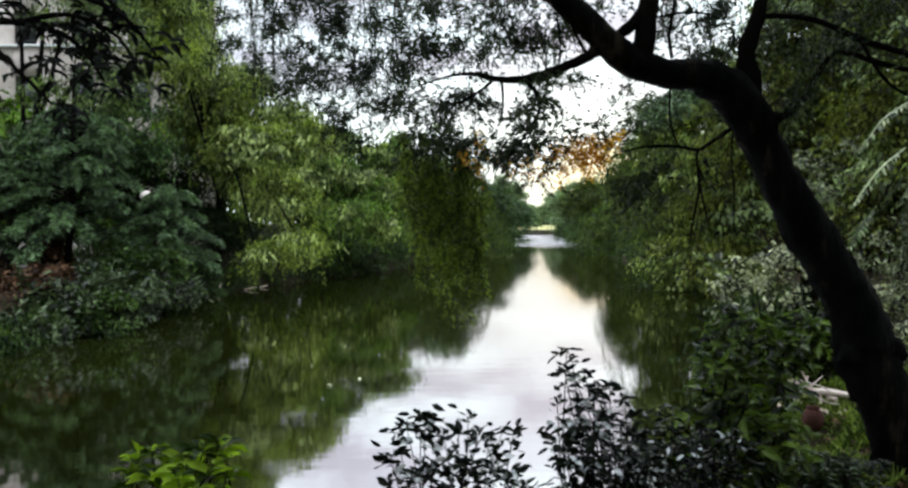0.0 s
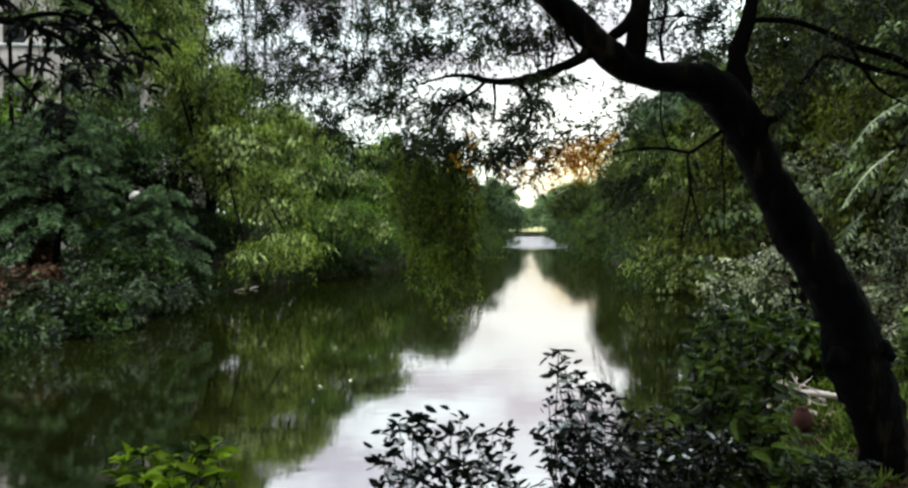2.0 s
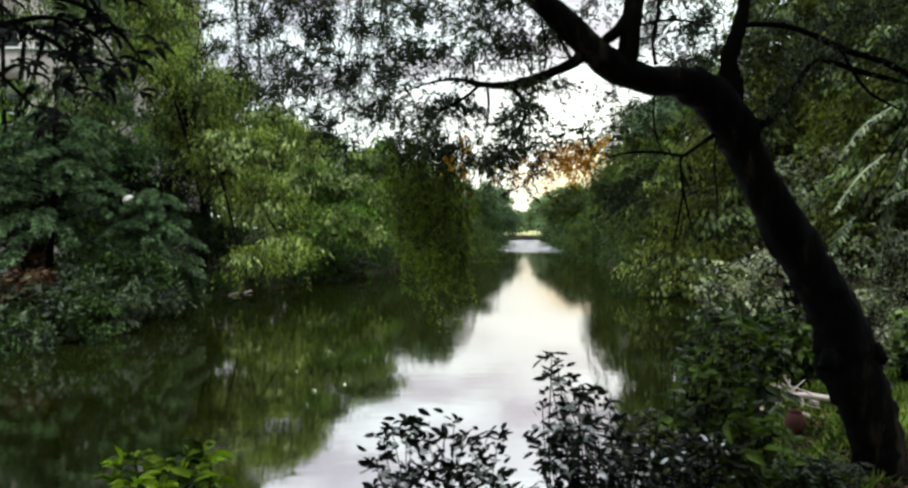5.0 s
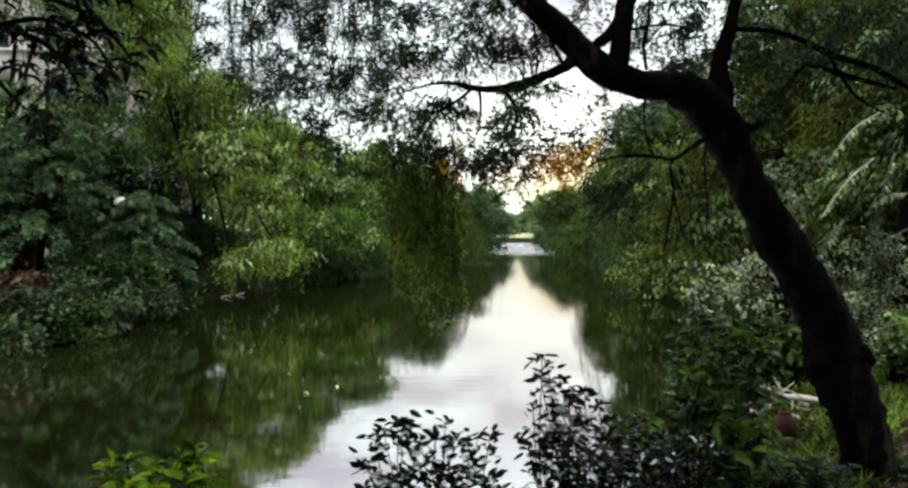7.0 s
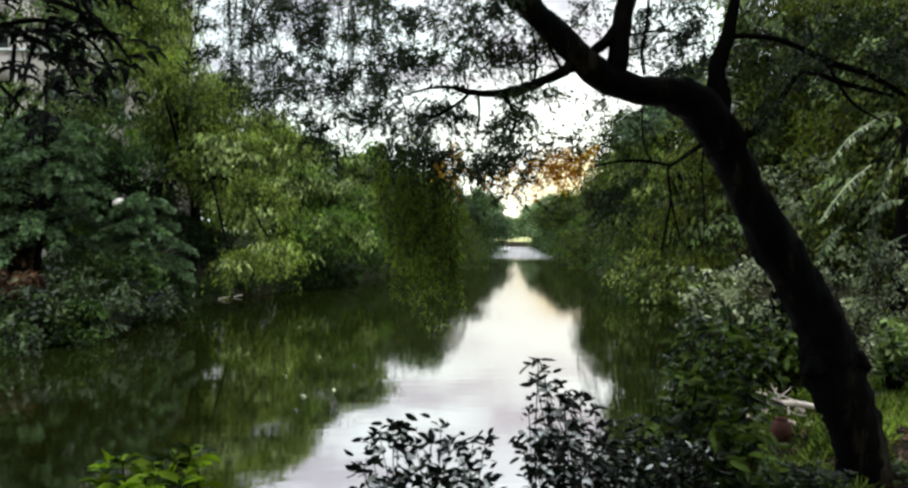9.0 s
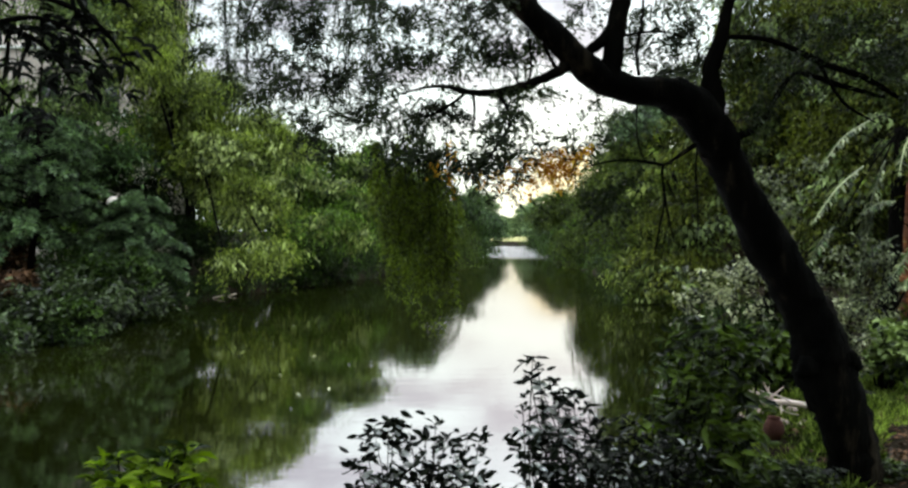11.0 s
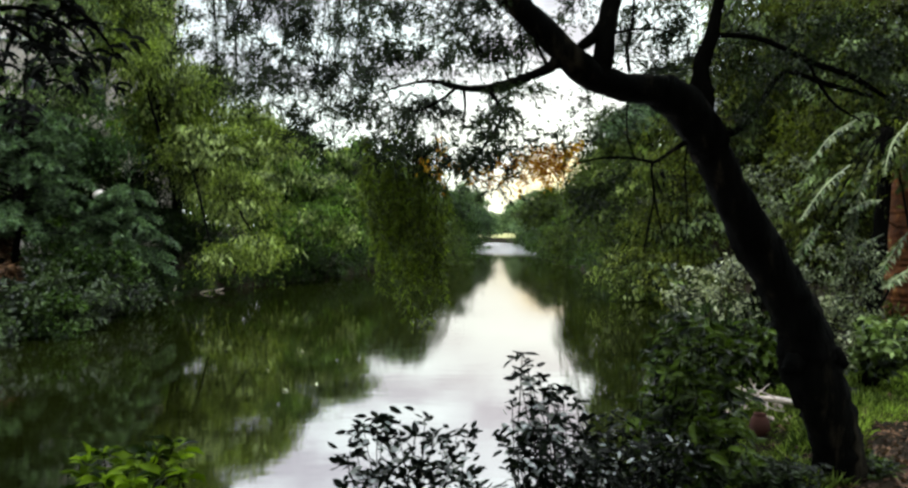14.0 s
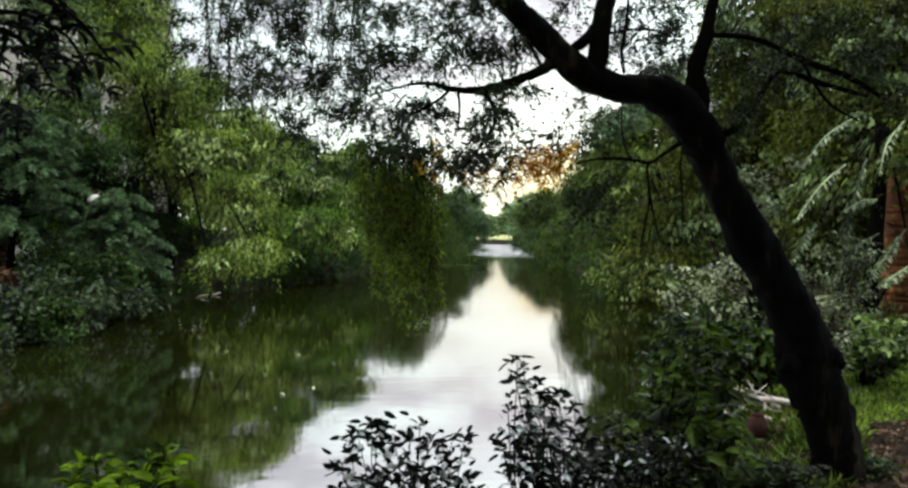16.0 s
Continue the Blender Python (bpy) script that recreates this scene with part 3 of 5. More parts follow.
def left_bank():
    tiered_tree(11, (-12.1, 21.6), 6.3, 44, (1.3, 2.7))
    tiered_tree(20, (-9.5, 22.6), 3.9, 24, (0.8, 1.6))
    tiered_tree(19, (-14.7, 20.4), 5.2, 30, (1.2, 2.2))
    # The two highest masses, out of view, are added to screen the building's reflection.
    bank_tree(12, "tall dark grey-green tree behind the bank", (-16.5, 25.5), [
        ((-14.81, 25.00, 5.40), (1.6, 1.4, 0.6)), ((-13.68, 26.00, 6.25), (1.4, 1.2, 1.0)), ((-12.26, 26.00, 7.00), (1.2, 1.0, 0.8)), ((-12.89, 26.00, 8.39), (1.1, 1.1, 0.6)), ((-11.10, 26.00, 4.96), (1.0, 1.0, 1.0)), ((-13.02, 27.00, 10.93), (1.6, 1.6, 1.0)), ((-15.44, 27.00, 12.25), (1.6, 1.6, 0.8)), ((-13.5, 27.0, 13.2), (2.0, 1.8, 1.2)), ((-16.5, 27.0, 13.8), (2.0, 1.8, 1.0))],
        LEAF_GREY, 0.2, BARK, sprays=430, per=60, spread=1.1, size=0.19, width=0.34, droop=0.25, flat=0.15)
    bank_tree(28, "thin brownish-olive tree in front of the building", (-13.6, 24.6), [
        ((-14.1, 24.5, 9.9), (0.9, 0.7, 0.6)), ((-12.7, 24.5, 8.9), (0.9, 0.7, 0.5)), ((-11.5, 24.5, 9.9), (0.8, 0.7, 0.7)), ((-13.9, 24.5, 7.6), (0.9, 0.7, 0.4)), ((-11.5, 24.5, 7.7), (0.8, 0.7, 0.4)), ((-12.6, 24.5, 7.0), (1.2, 0.7, 0.4)), ((-13.2, 24.5, 10.7), (1.0, 0.7, 0.5))],
        LEAF_GOLD, 0.09, BARK, sprays=110, per=34, spread=0.8, size=0.19, width=0.34, droop=0.4, flat=0.15)
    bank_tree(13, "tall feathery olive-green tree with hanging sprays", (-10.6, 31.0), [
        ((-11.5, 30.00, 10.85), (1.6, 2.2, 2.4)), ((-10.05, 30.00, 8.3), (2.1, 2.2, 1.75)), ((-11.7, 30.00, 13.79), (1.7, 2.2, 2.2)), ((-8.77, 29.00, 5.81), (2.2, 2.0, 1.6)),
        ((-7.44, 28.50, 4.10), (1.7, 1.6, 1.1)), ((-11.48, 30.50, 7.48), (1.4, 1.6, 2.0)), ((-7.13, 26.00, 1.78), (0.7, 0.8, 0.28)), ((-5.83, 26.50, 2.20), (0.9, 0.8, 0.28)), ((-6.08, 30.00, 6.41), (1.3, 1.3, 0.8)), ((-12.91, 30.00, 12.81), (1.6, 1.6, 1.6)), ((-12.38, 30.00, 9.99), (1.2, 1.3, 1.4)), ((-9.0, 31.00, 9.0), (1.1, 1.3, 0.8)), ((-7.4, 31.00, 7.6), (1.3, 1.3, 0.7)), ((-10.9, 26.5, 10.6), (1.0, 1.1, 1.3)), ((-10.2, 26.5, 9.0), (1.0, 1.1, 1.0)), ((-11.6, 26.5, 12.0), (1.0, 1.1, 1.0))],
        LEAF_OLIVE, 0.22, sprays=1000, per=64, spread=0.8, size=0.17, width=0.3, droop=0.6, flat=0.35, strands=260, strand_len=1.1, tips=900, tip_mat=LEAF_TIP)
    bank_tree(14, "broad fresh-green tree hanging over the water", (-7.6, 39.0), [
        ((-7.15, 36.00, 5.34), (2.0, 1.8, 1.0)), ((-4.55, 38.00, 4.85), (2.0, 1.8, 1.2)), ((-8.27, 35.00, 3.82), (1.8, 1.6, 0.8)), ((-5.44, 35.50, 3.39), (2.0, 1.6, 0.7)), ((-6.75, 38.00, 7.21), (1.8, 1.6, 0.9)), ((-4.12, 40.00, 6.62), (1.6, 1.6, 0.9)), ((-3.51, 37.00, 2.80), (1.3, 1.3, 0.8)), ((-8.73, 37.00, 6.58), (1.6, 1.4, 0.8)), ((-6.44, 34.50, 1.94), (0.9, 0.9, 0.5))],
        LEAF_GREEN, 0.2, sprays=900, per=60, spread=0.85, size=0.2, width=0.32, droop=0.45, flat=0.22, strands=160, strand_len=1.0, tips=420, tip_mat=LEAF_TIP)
    # Its last three masses are added behind others to screen the building's reflection.
    bank_tree(18, "small tree on the bank, its leaves painted dark as shade", (-12.4, 28.6), [
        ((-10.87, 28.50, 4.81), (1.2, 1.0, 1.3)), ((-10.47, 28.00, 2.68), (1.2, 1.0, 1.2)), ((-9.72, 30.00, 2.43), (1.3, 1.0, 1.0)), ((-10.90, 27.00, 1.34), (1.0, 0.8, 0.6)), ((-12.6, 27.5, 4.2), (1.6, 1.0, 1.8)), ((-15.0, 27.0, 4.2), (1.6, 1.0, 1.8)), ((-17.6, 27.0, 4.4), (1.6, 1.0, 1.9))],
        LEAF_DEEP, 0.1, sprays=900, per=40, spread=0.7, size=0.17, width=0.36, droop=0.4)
    bank_tree(15, "dark weeping tree trailing its strands to the water", (0.2, 59.0), [
        ((-1.12, 56.00, 6.29), (2.9, 2.5, 2.0)), ((-2.88, 54.00, 3.02), (2.2, 2.0, 1.8)), ((0.76, 57.00, 3.04), (2.4, 2.0, 1.8)), ((-4.06, 52.00, 5.61), (1.5, 1.6, 1.5))],
        LEAF_MOSS, 0.22, sprays=420, per=40, spread=0.9, size=0.2, droop=1.0, strands=2300, strand_len=3.4, tips=260, tip_mat=LEAF_HAZE_GREY)
    bank_tree(16, "dark green tree at the bend of the bank", (3.2, 79.0), [
        ((3.72, 77.00, 5.36), (2.8, 3, 2.6)), ((2.41, 76.00, 1.85), (3.0, 3, 1.8)), ((4.27, 80.00, 2.47), (1.8, 3, 1.8)), ((5.86, 80.00, 3.67), (1.4, 2, 1.7))],
        LEAF_DARK, 0.22, sprays=600, per=24, spread=1.1, size=0.3, droop=0.6)
    bank_tree(17, "green tree further down the bank", (7.2, 118.0), [
        ((8.11, 116.00, 5.60), (2.8, 4, 3.0)), ((5.89, 122.00, 2.50), (3.0, 4, 1.8)), ((4.52, 118.00, 7.71), (4, 4, 3.6)), ((10.91, 116.00, 4.63), (2.2, 3, 2.4)), ((12.3, 124.00, 3.32), (1.2, 3, 1.2))],
        LEAF_GREY, 0.25, sprays=700, per=24, spread=1.4, size=0.42, droop=0.4)


def right_bank():
    # This far tree's haze comes from its paled leaf colour.
    bank_tree(26, "pale grey-green tree at the far bend of the water", (23.0, 148.0), [
        ((22.6, 146.00, 6.81), (1.8, 3, 2.8)), ((21.6, 144.00, 4.36), (1.5, 3, 2.0)), ((23.53, 148.00, 5.26), (2.6, 3, 3.4))],
        LEAF_HAZE_GREY, 0.22, sprays=420, per=24, spread=1.3, size=0.4, droop=0.5)
    bank_tree(21, "olive tree far down the opposite bank", (24, 122.0), [
        ((21.93, 122.00, 6.35), (3.2, 4, 3.0)), ((20.07, 120.00, 6.09), (2.4, 3, 3.0)), ((22.96, 120.00, 8.69), (3.0, 3, 3.8)), ((25.33, 118.00, 6.73), (3.4, 4, 3.8)), ((23.20, 118.00, 2.31), (3, 4, 2.0))],
        LEAF_MOSS, 0.25, sprays=800, per=24, spread=1.4, size=0.42, droop=0.4)
    bank_tree(22, "wide green tree overhanging the water", (15.6, 64.0), [
        ((15.00, 62.00, 6.25), (2.0, 3, 2.4)), ((16.27, 62.00, 8.72), (3.0, 3, 3.6)), ((13.77, 61.00, 2.55), (2.4, 3, 2.0)), ((15.79, 60.00, 3.55), (3.4, 3, 2.8)), ((14.80, 58.00, 0.62), (2.4, 2.5, 1.2))],
        LEAF_MOSS, 0.25, sprays=900, per=24, spread=1.0, size=0.26, droop=0.6, strands=400, strand_len=2.0)
    bank_tree(23, "dense green tree overhanging the water", (12.9, 33.5), [
        ((9.81, 31.00, 5.63), (1.8, 2, 1.9)), ((11.05, 32.00, 6.91), (2.4, 2, 2.2)), ((9.27, 30.00, 2.73), (1.7, 2, 1.6)), ((10.39, 30.00, 3.17), (2.2, 2, 2.0)), ((9.58, 29.00, 0.99), (2.0, 1.6, 1.0)), ((12.35, 32.00, 9.02), (2.4, 2, 2)), ((10.02, 33.00, 7.37), (1.4, 1.5, 1.0)), ((9.22, 28.00, 4.78), (1.2, 1.2, 0.8)), ((9.47, 32.00, 4.48), (1.0, 1.3, 0.9)), ((9.15, 33.0, 6.95), (0.9, 1.0, 0.7)), ((9.8, 33.0, 8.0), (0.9, 1.0, 0.6)), ((10.8, 33.0, 8.6), (1.0, 1.0, 0.8)), ((9.0, 33.0, 8.4), (0.5, 0.6, 0.7))],
        LEAF_MOSS, 0.22, sprays=800, per=44, spread=0.9, size=0.17, droop=0.6, strands=400, strand_len=1.3, tips=200, tip_mat=LEAF_TIP)
    bank_tree(27, "slender pale blue-green tree rising over the bank", (10.6, 27.0), [
        ((8.45, 27.50, 7.45), (0.6, 0.6, 0.5)), ((8.05, 27.50, 6.95), (0.4, 0.5, 0.35)), ((8.9, 27.50, 7.8), (0.6, 0.6, 0.4))],
        LEAF_TIER, 0.1, sprays=150, per=40, spread=0.5, size=0.16, droop=0.3)
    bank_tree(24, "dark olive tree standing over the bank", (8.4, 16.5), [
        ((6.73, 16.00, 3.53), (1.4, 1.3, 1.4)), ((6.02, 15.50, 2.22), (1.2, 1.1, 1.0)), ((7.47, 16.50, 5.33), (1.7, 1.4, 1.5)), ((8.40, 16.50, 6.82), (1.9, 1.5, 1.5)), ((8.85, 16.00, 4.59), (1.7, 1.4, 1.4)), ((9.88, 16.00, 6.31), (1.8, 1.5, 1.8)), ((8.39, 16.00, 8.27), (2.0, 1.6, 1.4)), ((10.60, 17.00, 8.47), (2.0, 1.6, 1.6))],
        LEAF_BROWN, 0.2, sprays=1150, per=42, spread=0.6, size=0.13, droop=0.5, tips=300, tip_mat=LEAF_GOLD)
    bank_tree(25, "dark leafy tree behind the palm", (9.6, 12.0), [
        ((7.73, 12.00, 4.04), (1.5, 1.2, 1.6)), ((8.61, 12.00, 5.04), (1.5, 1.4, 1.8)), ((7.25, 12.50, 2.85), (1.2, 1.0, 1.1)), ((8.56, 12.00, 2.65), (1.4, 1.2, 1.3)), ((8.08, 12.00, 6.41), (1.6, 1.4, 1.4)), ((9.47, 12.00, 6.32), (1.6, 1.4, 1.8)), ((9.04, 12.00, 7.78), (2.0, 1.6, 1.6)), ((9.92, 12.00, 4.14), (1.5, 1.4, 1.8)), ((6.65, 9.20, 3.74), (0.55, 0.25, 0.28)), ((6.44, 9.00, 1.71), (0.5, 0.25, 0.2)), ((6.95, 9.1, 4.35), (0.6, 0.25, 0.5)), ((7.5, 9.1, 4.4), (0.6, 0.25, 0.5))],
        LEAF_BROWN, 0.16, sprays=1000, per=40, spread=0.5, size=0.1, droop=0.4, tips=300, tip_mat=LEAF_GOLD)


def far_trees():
    """Tall trees round the far end; the haze of distance is put into their leaf colour."""
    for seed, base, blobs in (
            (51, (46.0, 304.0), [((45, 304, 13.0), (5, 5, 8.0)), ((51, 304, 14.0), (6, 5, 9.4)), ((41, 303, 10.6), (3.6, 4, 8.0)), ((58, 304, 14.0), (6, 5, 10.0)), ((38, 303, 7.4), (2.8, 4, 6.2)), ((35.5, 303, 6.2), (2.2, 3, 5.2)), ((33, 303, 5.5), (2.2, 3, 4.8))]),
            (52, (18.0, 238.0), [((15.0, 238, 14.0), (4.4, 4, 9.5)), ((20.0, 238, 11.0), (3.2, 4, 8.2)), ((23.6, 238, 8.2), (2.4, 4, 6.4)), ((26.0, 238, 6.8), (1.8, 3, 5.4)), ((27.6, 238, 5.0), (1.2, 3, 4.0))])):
        bank_tree(seed, "tall pale grey-green tree beyond the far water", base, blobs, LEAF_HAZE_GREY, 0.35, sprays=700, per=26, spread=1.7, size=0.75, droop=0.4)


left_bank()
right_bank()
far_trees()


def far_woods():
    """The woods behind both banks and round the far end, with unseen woods behind the viewpoint, as one mass of
    foliage.
    """
    rng = np.random.default_rng(5)
    blobs = []
    for y in np.arange(2, 200, 6.0):
        lx, rx = np.interp(y, LEFT_Y, LEFT_X), np.interp(y, RIGHT_Y, RIGHT_X)
        for k in range(2):
            h = rng.uniform(4.0, 6.5)
            if 19 < y < 37:
                h = rng.uniform(2.7, 3.1)
            blobs.append(((lx - 9 - 7 * k - rng.uniform(0, 3), y + rng.uniform(-2, 2), h + 0.8), (3.6, 3.4, h)))
            h = rng.uniform(4.0, 6.0)
            if y > 24:
                blobs.append(((rx + 6.5 + 7 * k + rng.uniform(0, 3), y + 6 + rng.uniform(-2, 2), h + 0.8), (3.4, 3.4, h)))
    # Out of view behind the camera: added to hold back light from there.
    for x in np.arange(-26, 30, 5.5):
        h = rng.uniform(3.5, 5.5)
        blobs.append(((x, -11 + rng.uniform(-2, 2), h + 0.6), (3.4, 3, h)))
    for y in np.arange(-6, 26, 5.0):
        h = rng.uniform(6.0, 7.5)
        blobs.append(((18.5 + rng.uniform(-1, 1), y, h + 0.6), (3, 3, h)))
    v, f = crown_leaves(rng, blobs, 7500, 26, 1.4, 0.55, 0.55, 0.4)
    v[:, 2] = np.maximum(v[:, 2], 0.6)
    tagged(raw_object("far_woods", v, f, LEAF_GREEN), "green woods closing the view behind both banks", "trees", kind="stuff")


far_woods()


def far_end():
    rng = np.random.default_rng(6)
    blobs = []
    for x in np.arange(-10, 130, 4.5):
        h = rng.uniform(5.0, 6.1)
        blobs.append(((x, 322 + rng.uniform(-6, 6), h + 0.8), (6, 5, h)))
    for x in np.arange(-10, 130, 3.5):
        blobs.append(((x, 318 + rng.uniform(-2, 2), 2.2), (4, 3, 2.0)))
    for x in np.concatenate([np.arange(-6, 22, 5), np.arange(43, 70, 5)]):
        h = rng.uniform(3.6, 4.8)
        blobs.append(((x, 234 + rng.uniform(-4, 4), h), (4, 4, h)))
    v, f = crown_leaves(rng, blobs, 5200, 26, 2.0, 1.0, 0.5, 0.4)
    v[:, 2] = np.maximum(v[:, 2], 0.6)
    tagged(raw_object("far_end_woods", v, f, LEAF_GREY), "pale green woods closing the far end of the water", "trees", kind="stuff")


far_end()


def meadow():
    xs, ys = np.linspace(14, 50, 14), np.linspace(169, 300, 14)
    X, Y = np.meshgrid(xs, ys, indexing="ij")
    v = np.stack([X, Y, ground_z(X, Y) + 0.08], -1).reshape(-1, 3)
    i, j = np.meshgrid(np.arange(13), np.arange(13), indexing="ij")
    f = np.stack([i * 14 + j, (i + 1) * 14 + j, (i + 1) * 14 + j + 1, i * 14 + j + 1], -1).reshape(-1, 4)
    tagged(raw_object("meadow", v, f, HAY), "pale yellow open meadow beyond the water's far end", "meadow", kind="structure")


meadow()


# the dark leaning tree beside the camera
def leaning_tree():
    rng = np.random.default_rng(3)
    at = np.array((3.11, 4.80, 0.95))
    t = thing("leaning_tree", at, "dark leaning tree with hanging fine-leaved branches beside the water", "tree")

    def limb(name, pts, radii, sides=10, rough=0.07, n=None, mat=BARK):
        v, f = tube(pts, radii, sides, rough, rng, n)
        return raw_object(name, local(v, at), f, mat, t, smooth=True)

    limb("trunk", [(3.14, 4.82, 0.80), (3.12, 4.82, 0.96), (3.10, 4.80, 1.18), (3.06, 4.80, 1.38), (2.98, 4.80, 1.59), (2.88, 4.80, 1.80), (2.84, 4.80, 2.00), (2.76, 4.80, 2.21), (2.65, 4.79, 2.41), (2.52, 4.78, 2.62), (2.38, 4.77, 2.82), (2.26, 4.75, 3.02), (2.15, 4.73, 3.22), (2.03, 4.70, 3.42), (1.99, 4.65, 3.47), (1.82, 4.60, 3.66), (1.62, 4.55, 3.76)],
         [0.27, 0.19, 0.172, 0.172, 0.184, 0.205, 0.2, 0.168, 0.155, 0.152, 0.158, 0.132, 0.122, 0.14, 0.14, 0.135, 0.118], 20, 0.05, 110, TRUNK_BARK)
    knot = np.array((3.03, 4.72, 1.92))
    limb("knot", [knot + (-0.10, 0, 0.06), knot + (-0.02, -0.02, 0.01), knot + (0.035, -0.03, -0.03)], [0.09, 0.065, 0.03], 10, 0.12, 12, TRUNK_BARK)
    knot = np.array((2.61, 4.66, 1.87))
    limb("knot", [knot + (0.10, 0.03, 0.05), knot + (0.03, 0, 0.01), knot + (-0.02, -0.02, -0.02)], [0.08, 0.06, 0.03], 10, 0.12, 12, TRUNK_BARK)
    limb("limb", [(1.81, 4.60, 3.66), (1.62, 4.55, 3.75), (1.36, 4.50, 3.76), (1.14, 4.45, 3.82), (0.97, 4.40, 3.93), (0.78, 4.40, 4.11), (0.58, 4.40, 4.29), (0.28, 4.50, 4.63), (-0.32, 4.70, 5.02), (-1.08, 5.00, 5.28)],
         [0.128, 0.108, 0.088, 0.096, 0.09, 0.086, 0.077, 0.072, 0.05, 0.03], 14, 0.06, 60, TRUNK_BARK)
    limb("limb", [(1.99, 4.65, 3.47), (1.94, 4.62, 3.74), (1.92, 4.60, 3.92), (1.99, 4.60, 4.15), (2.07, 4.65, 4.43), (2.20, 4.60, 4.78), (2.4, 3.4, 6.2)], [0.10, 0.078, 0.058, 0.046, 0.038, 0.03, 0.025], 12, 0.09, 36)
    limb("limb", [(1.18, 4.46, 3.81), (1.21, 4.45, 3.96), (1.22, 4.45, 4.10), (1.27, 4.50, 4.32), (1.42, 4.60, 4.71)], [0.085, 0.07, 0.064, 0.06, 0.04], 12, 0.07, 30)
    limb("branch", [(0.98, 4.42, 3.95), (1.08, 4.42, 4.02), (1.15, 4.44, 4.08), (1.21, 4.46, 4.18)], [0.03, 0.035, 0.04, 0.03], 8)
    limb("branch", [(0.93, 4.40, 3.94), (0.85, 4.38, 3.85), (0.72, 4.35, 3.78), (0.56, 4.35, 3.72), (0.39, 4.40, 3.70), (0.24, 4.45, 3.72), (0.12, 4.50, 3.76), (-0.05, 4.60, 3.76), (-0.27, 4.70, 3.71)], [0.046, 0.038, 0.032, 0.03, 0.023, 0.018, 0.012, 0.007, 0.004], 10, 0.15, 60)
    twigs = [
        ([(2.14, 4.65, 3.49), (2.26, 4.60, 3.56), (2.35, 4.60, 3.71), (2.47, 4.60, 3.89), (2.57, 4.60, 3.92), (2.84, 4.60, 3.84), (3.14, 4.60, 3.77)], [0.03, 0.02, 0.017, 0.015, 0.016, 0.02, 0.012]),
        ([(1.96, 4.60, 4.15), (2.20, 4.55, 4.14), (2.38, 4.50, 4.08), (2.66, 4.50, 3.96), (2.92, 4.50, 3.88), (3.23, 4.50, 3.71)], [0.02, 0.017, 0.018, 0.02, 0.022, 0.012]),
        ([(1.82, 4.60, 3.42), (1.70, 4.50, 3.35), (1.59, 4.45, 3.28), (1.53, 4.40, 3.23), (1.55, 4.40, 3.04), (1.52, 4.40, 2.85), (1.49, 4.40, 2.67)], [0.02, 0.014, 0.012, 0.009, 0.008, 0.007, 0.004]),
        ([(1.54, 4.40, 3.11), (1.57, 4.38, 2.93), (1.61, 4.38, 2.78)], [0.008, 0.007, 0.004]),
        ([(1.84, 4.60, 3.41), (1.81, 4.55, 3.23), (1.81, 4.50, 3.01), (1.81, 4.50, 2.76)], [0.006, 0.006, 0.005, 0.003]),
        ([(1.55, 4.41, 3.26), (1.44, 4.55, 3.30), (1.30, 4.65, 3.31), (1.17, 4.70, 3.29), (1.05, 4.70, 3.24)], [0.012, 0.011, 0.009, 0.007, 0.004]),
        ([(1.40, 4.50, 3.86), (1.38, 4.50, 4.01), (1.41, 4.50, 4.19), (1.42, 4.50, 4.38)], [0.012, 0.011, 0.01, 0.008]),
        ([(1.23, 4.45, 4.09), (1.42, 4.45, 4.13), (1.58, 4.45, 4.13), (1.69, 4.45, 4.09)], [0.01, 0.009, 0.007, 0.004]),
        ([(1.39, 4.50, 3.68), (1.39, 4.50, 3.49), (1.42, 4.48, 3.34), (1.47, 4.46, 3.26)], [0.006, 0.006, 0.005, 0.003]),
        ([(0.44, 4.38, 3.70), (0.51, 4.36, 3.61), (0.53, 4.36, 3.50), (0.44, 4.36, 3.34), (0.35, 4.36, 3.22)], [0.014, 0.013, 0.011, 0.009, 0.005]),
        ([(0.30, 4.42, 3.70), (0.31, 4.42, 3.59), (0.30, 4.42, 3.44)], [0.012, 0.009, 0.005]),
        ([(0.24, 4.45, 3.70), (0.15, 4.45, 3.63), (0.02, 4.45, 3.56), (-0.05, 4.45, 3.58)], [0.012, 0.01, 0.008, 0.004]),
        ([(0.83, 4.38, 3.86), (0.76, 4.36, 3.97), (0.72, 4.36, 4.11), (0.69, 4.36, 4.29)], [0.012, 0.01, 0.009, 0.006]),
        ([(0.65, 4.35, 3.76), (0.66, 4.35, 3.93), (0.63, 4.35, 4.11)], [0.008, 0.007, 0.005]),
        ([(-1.00, 5.40, 4.95), (-1.31, 5.40, 4.60), (-1.40, 5.40, 4.29), (-1.38, 5.40, 3.98), (-1.42, 5.40, 3.72)], [0.008, 0.007, 0.006, 0.005, 0.003]),
        ([(2.59, 4.50, 4.01), (2.70, 4.50, 3.82), (2.82, 4.50, 3.68), (3.01, 4.50, 3.58)], [0.012, 0.011, 0.01, 0.006]),
    ]
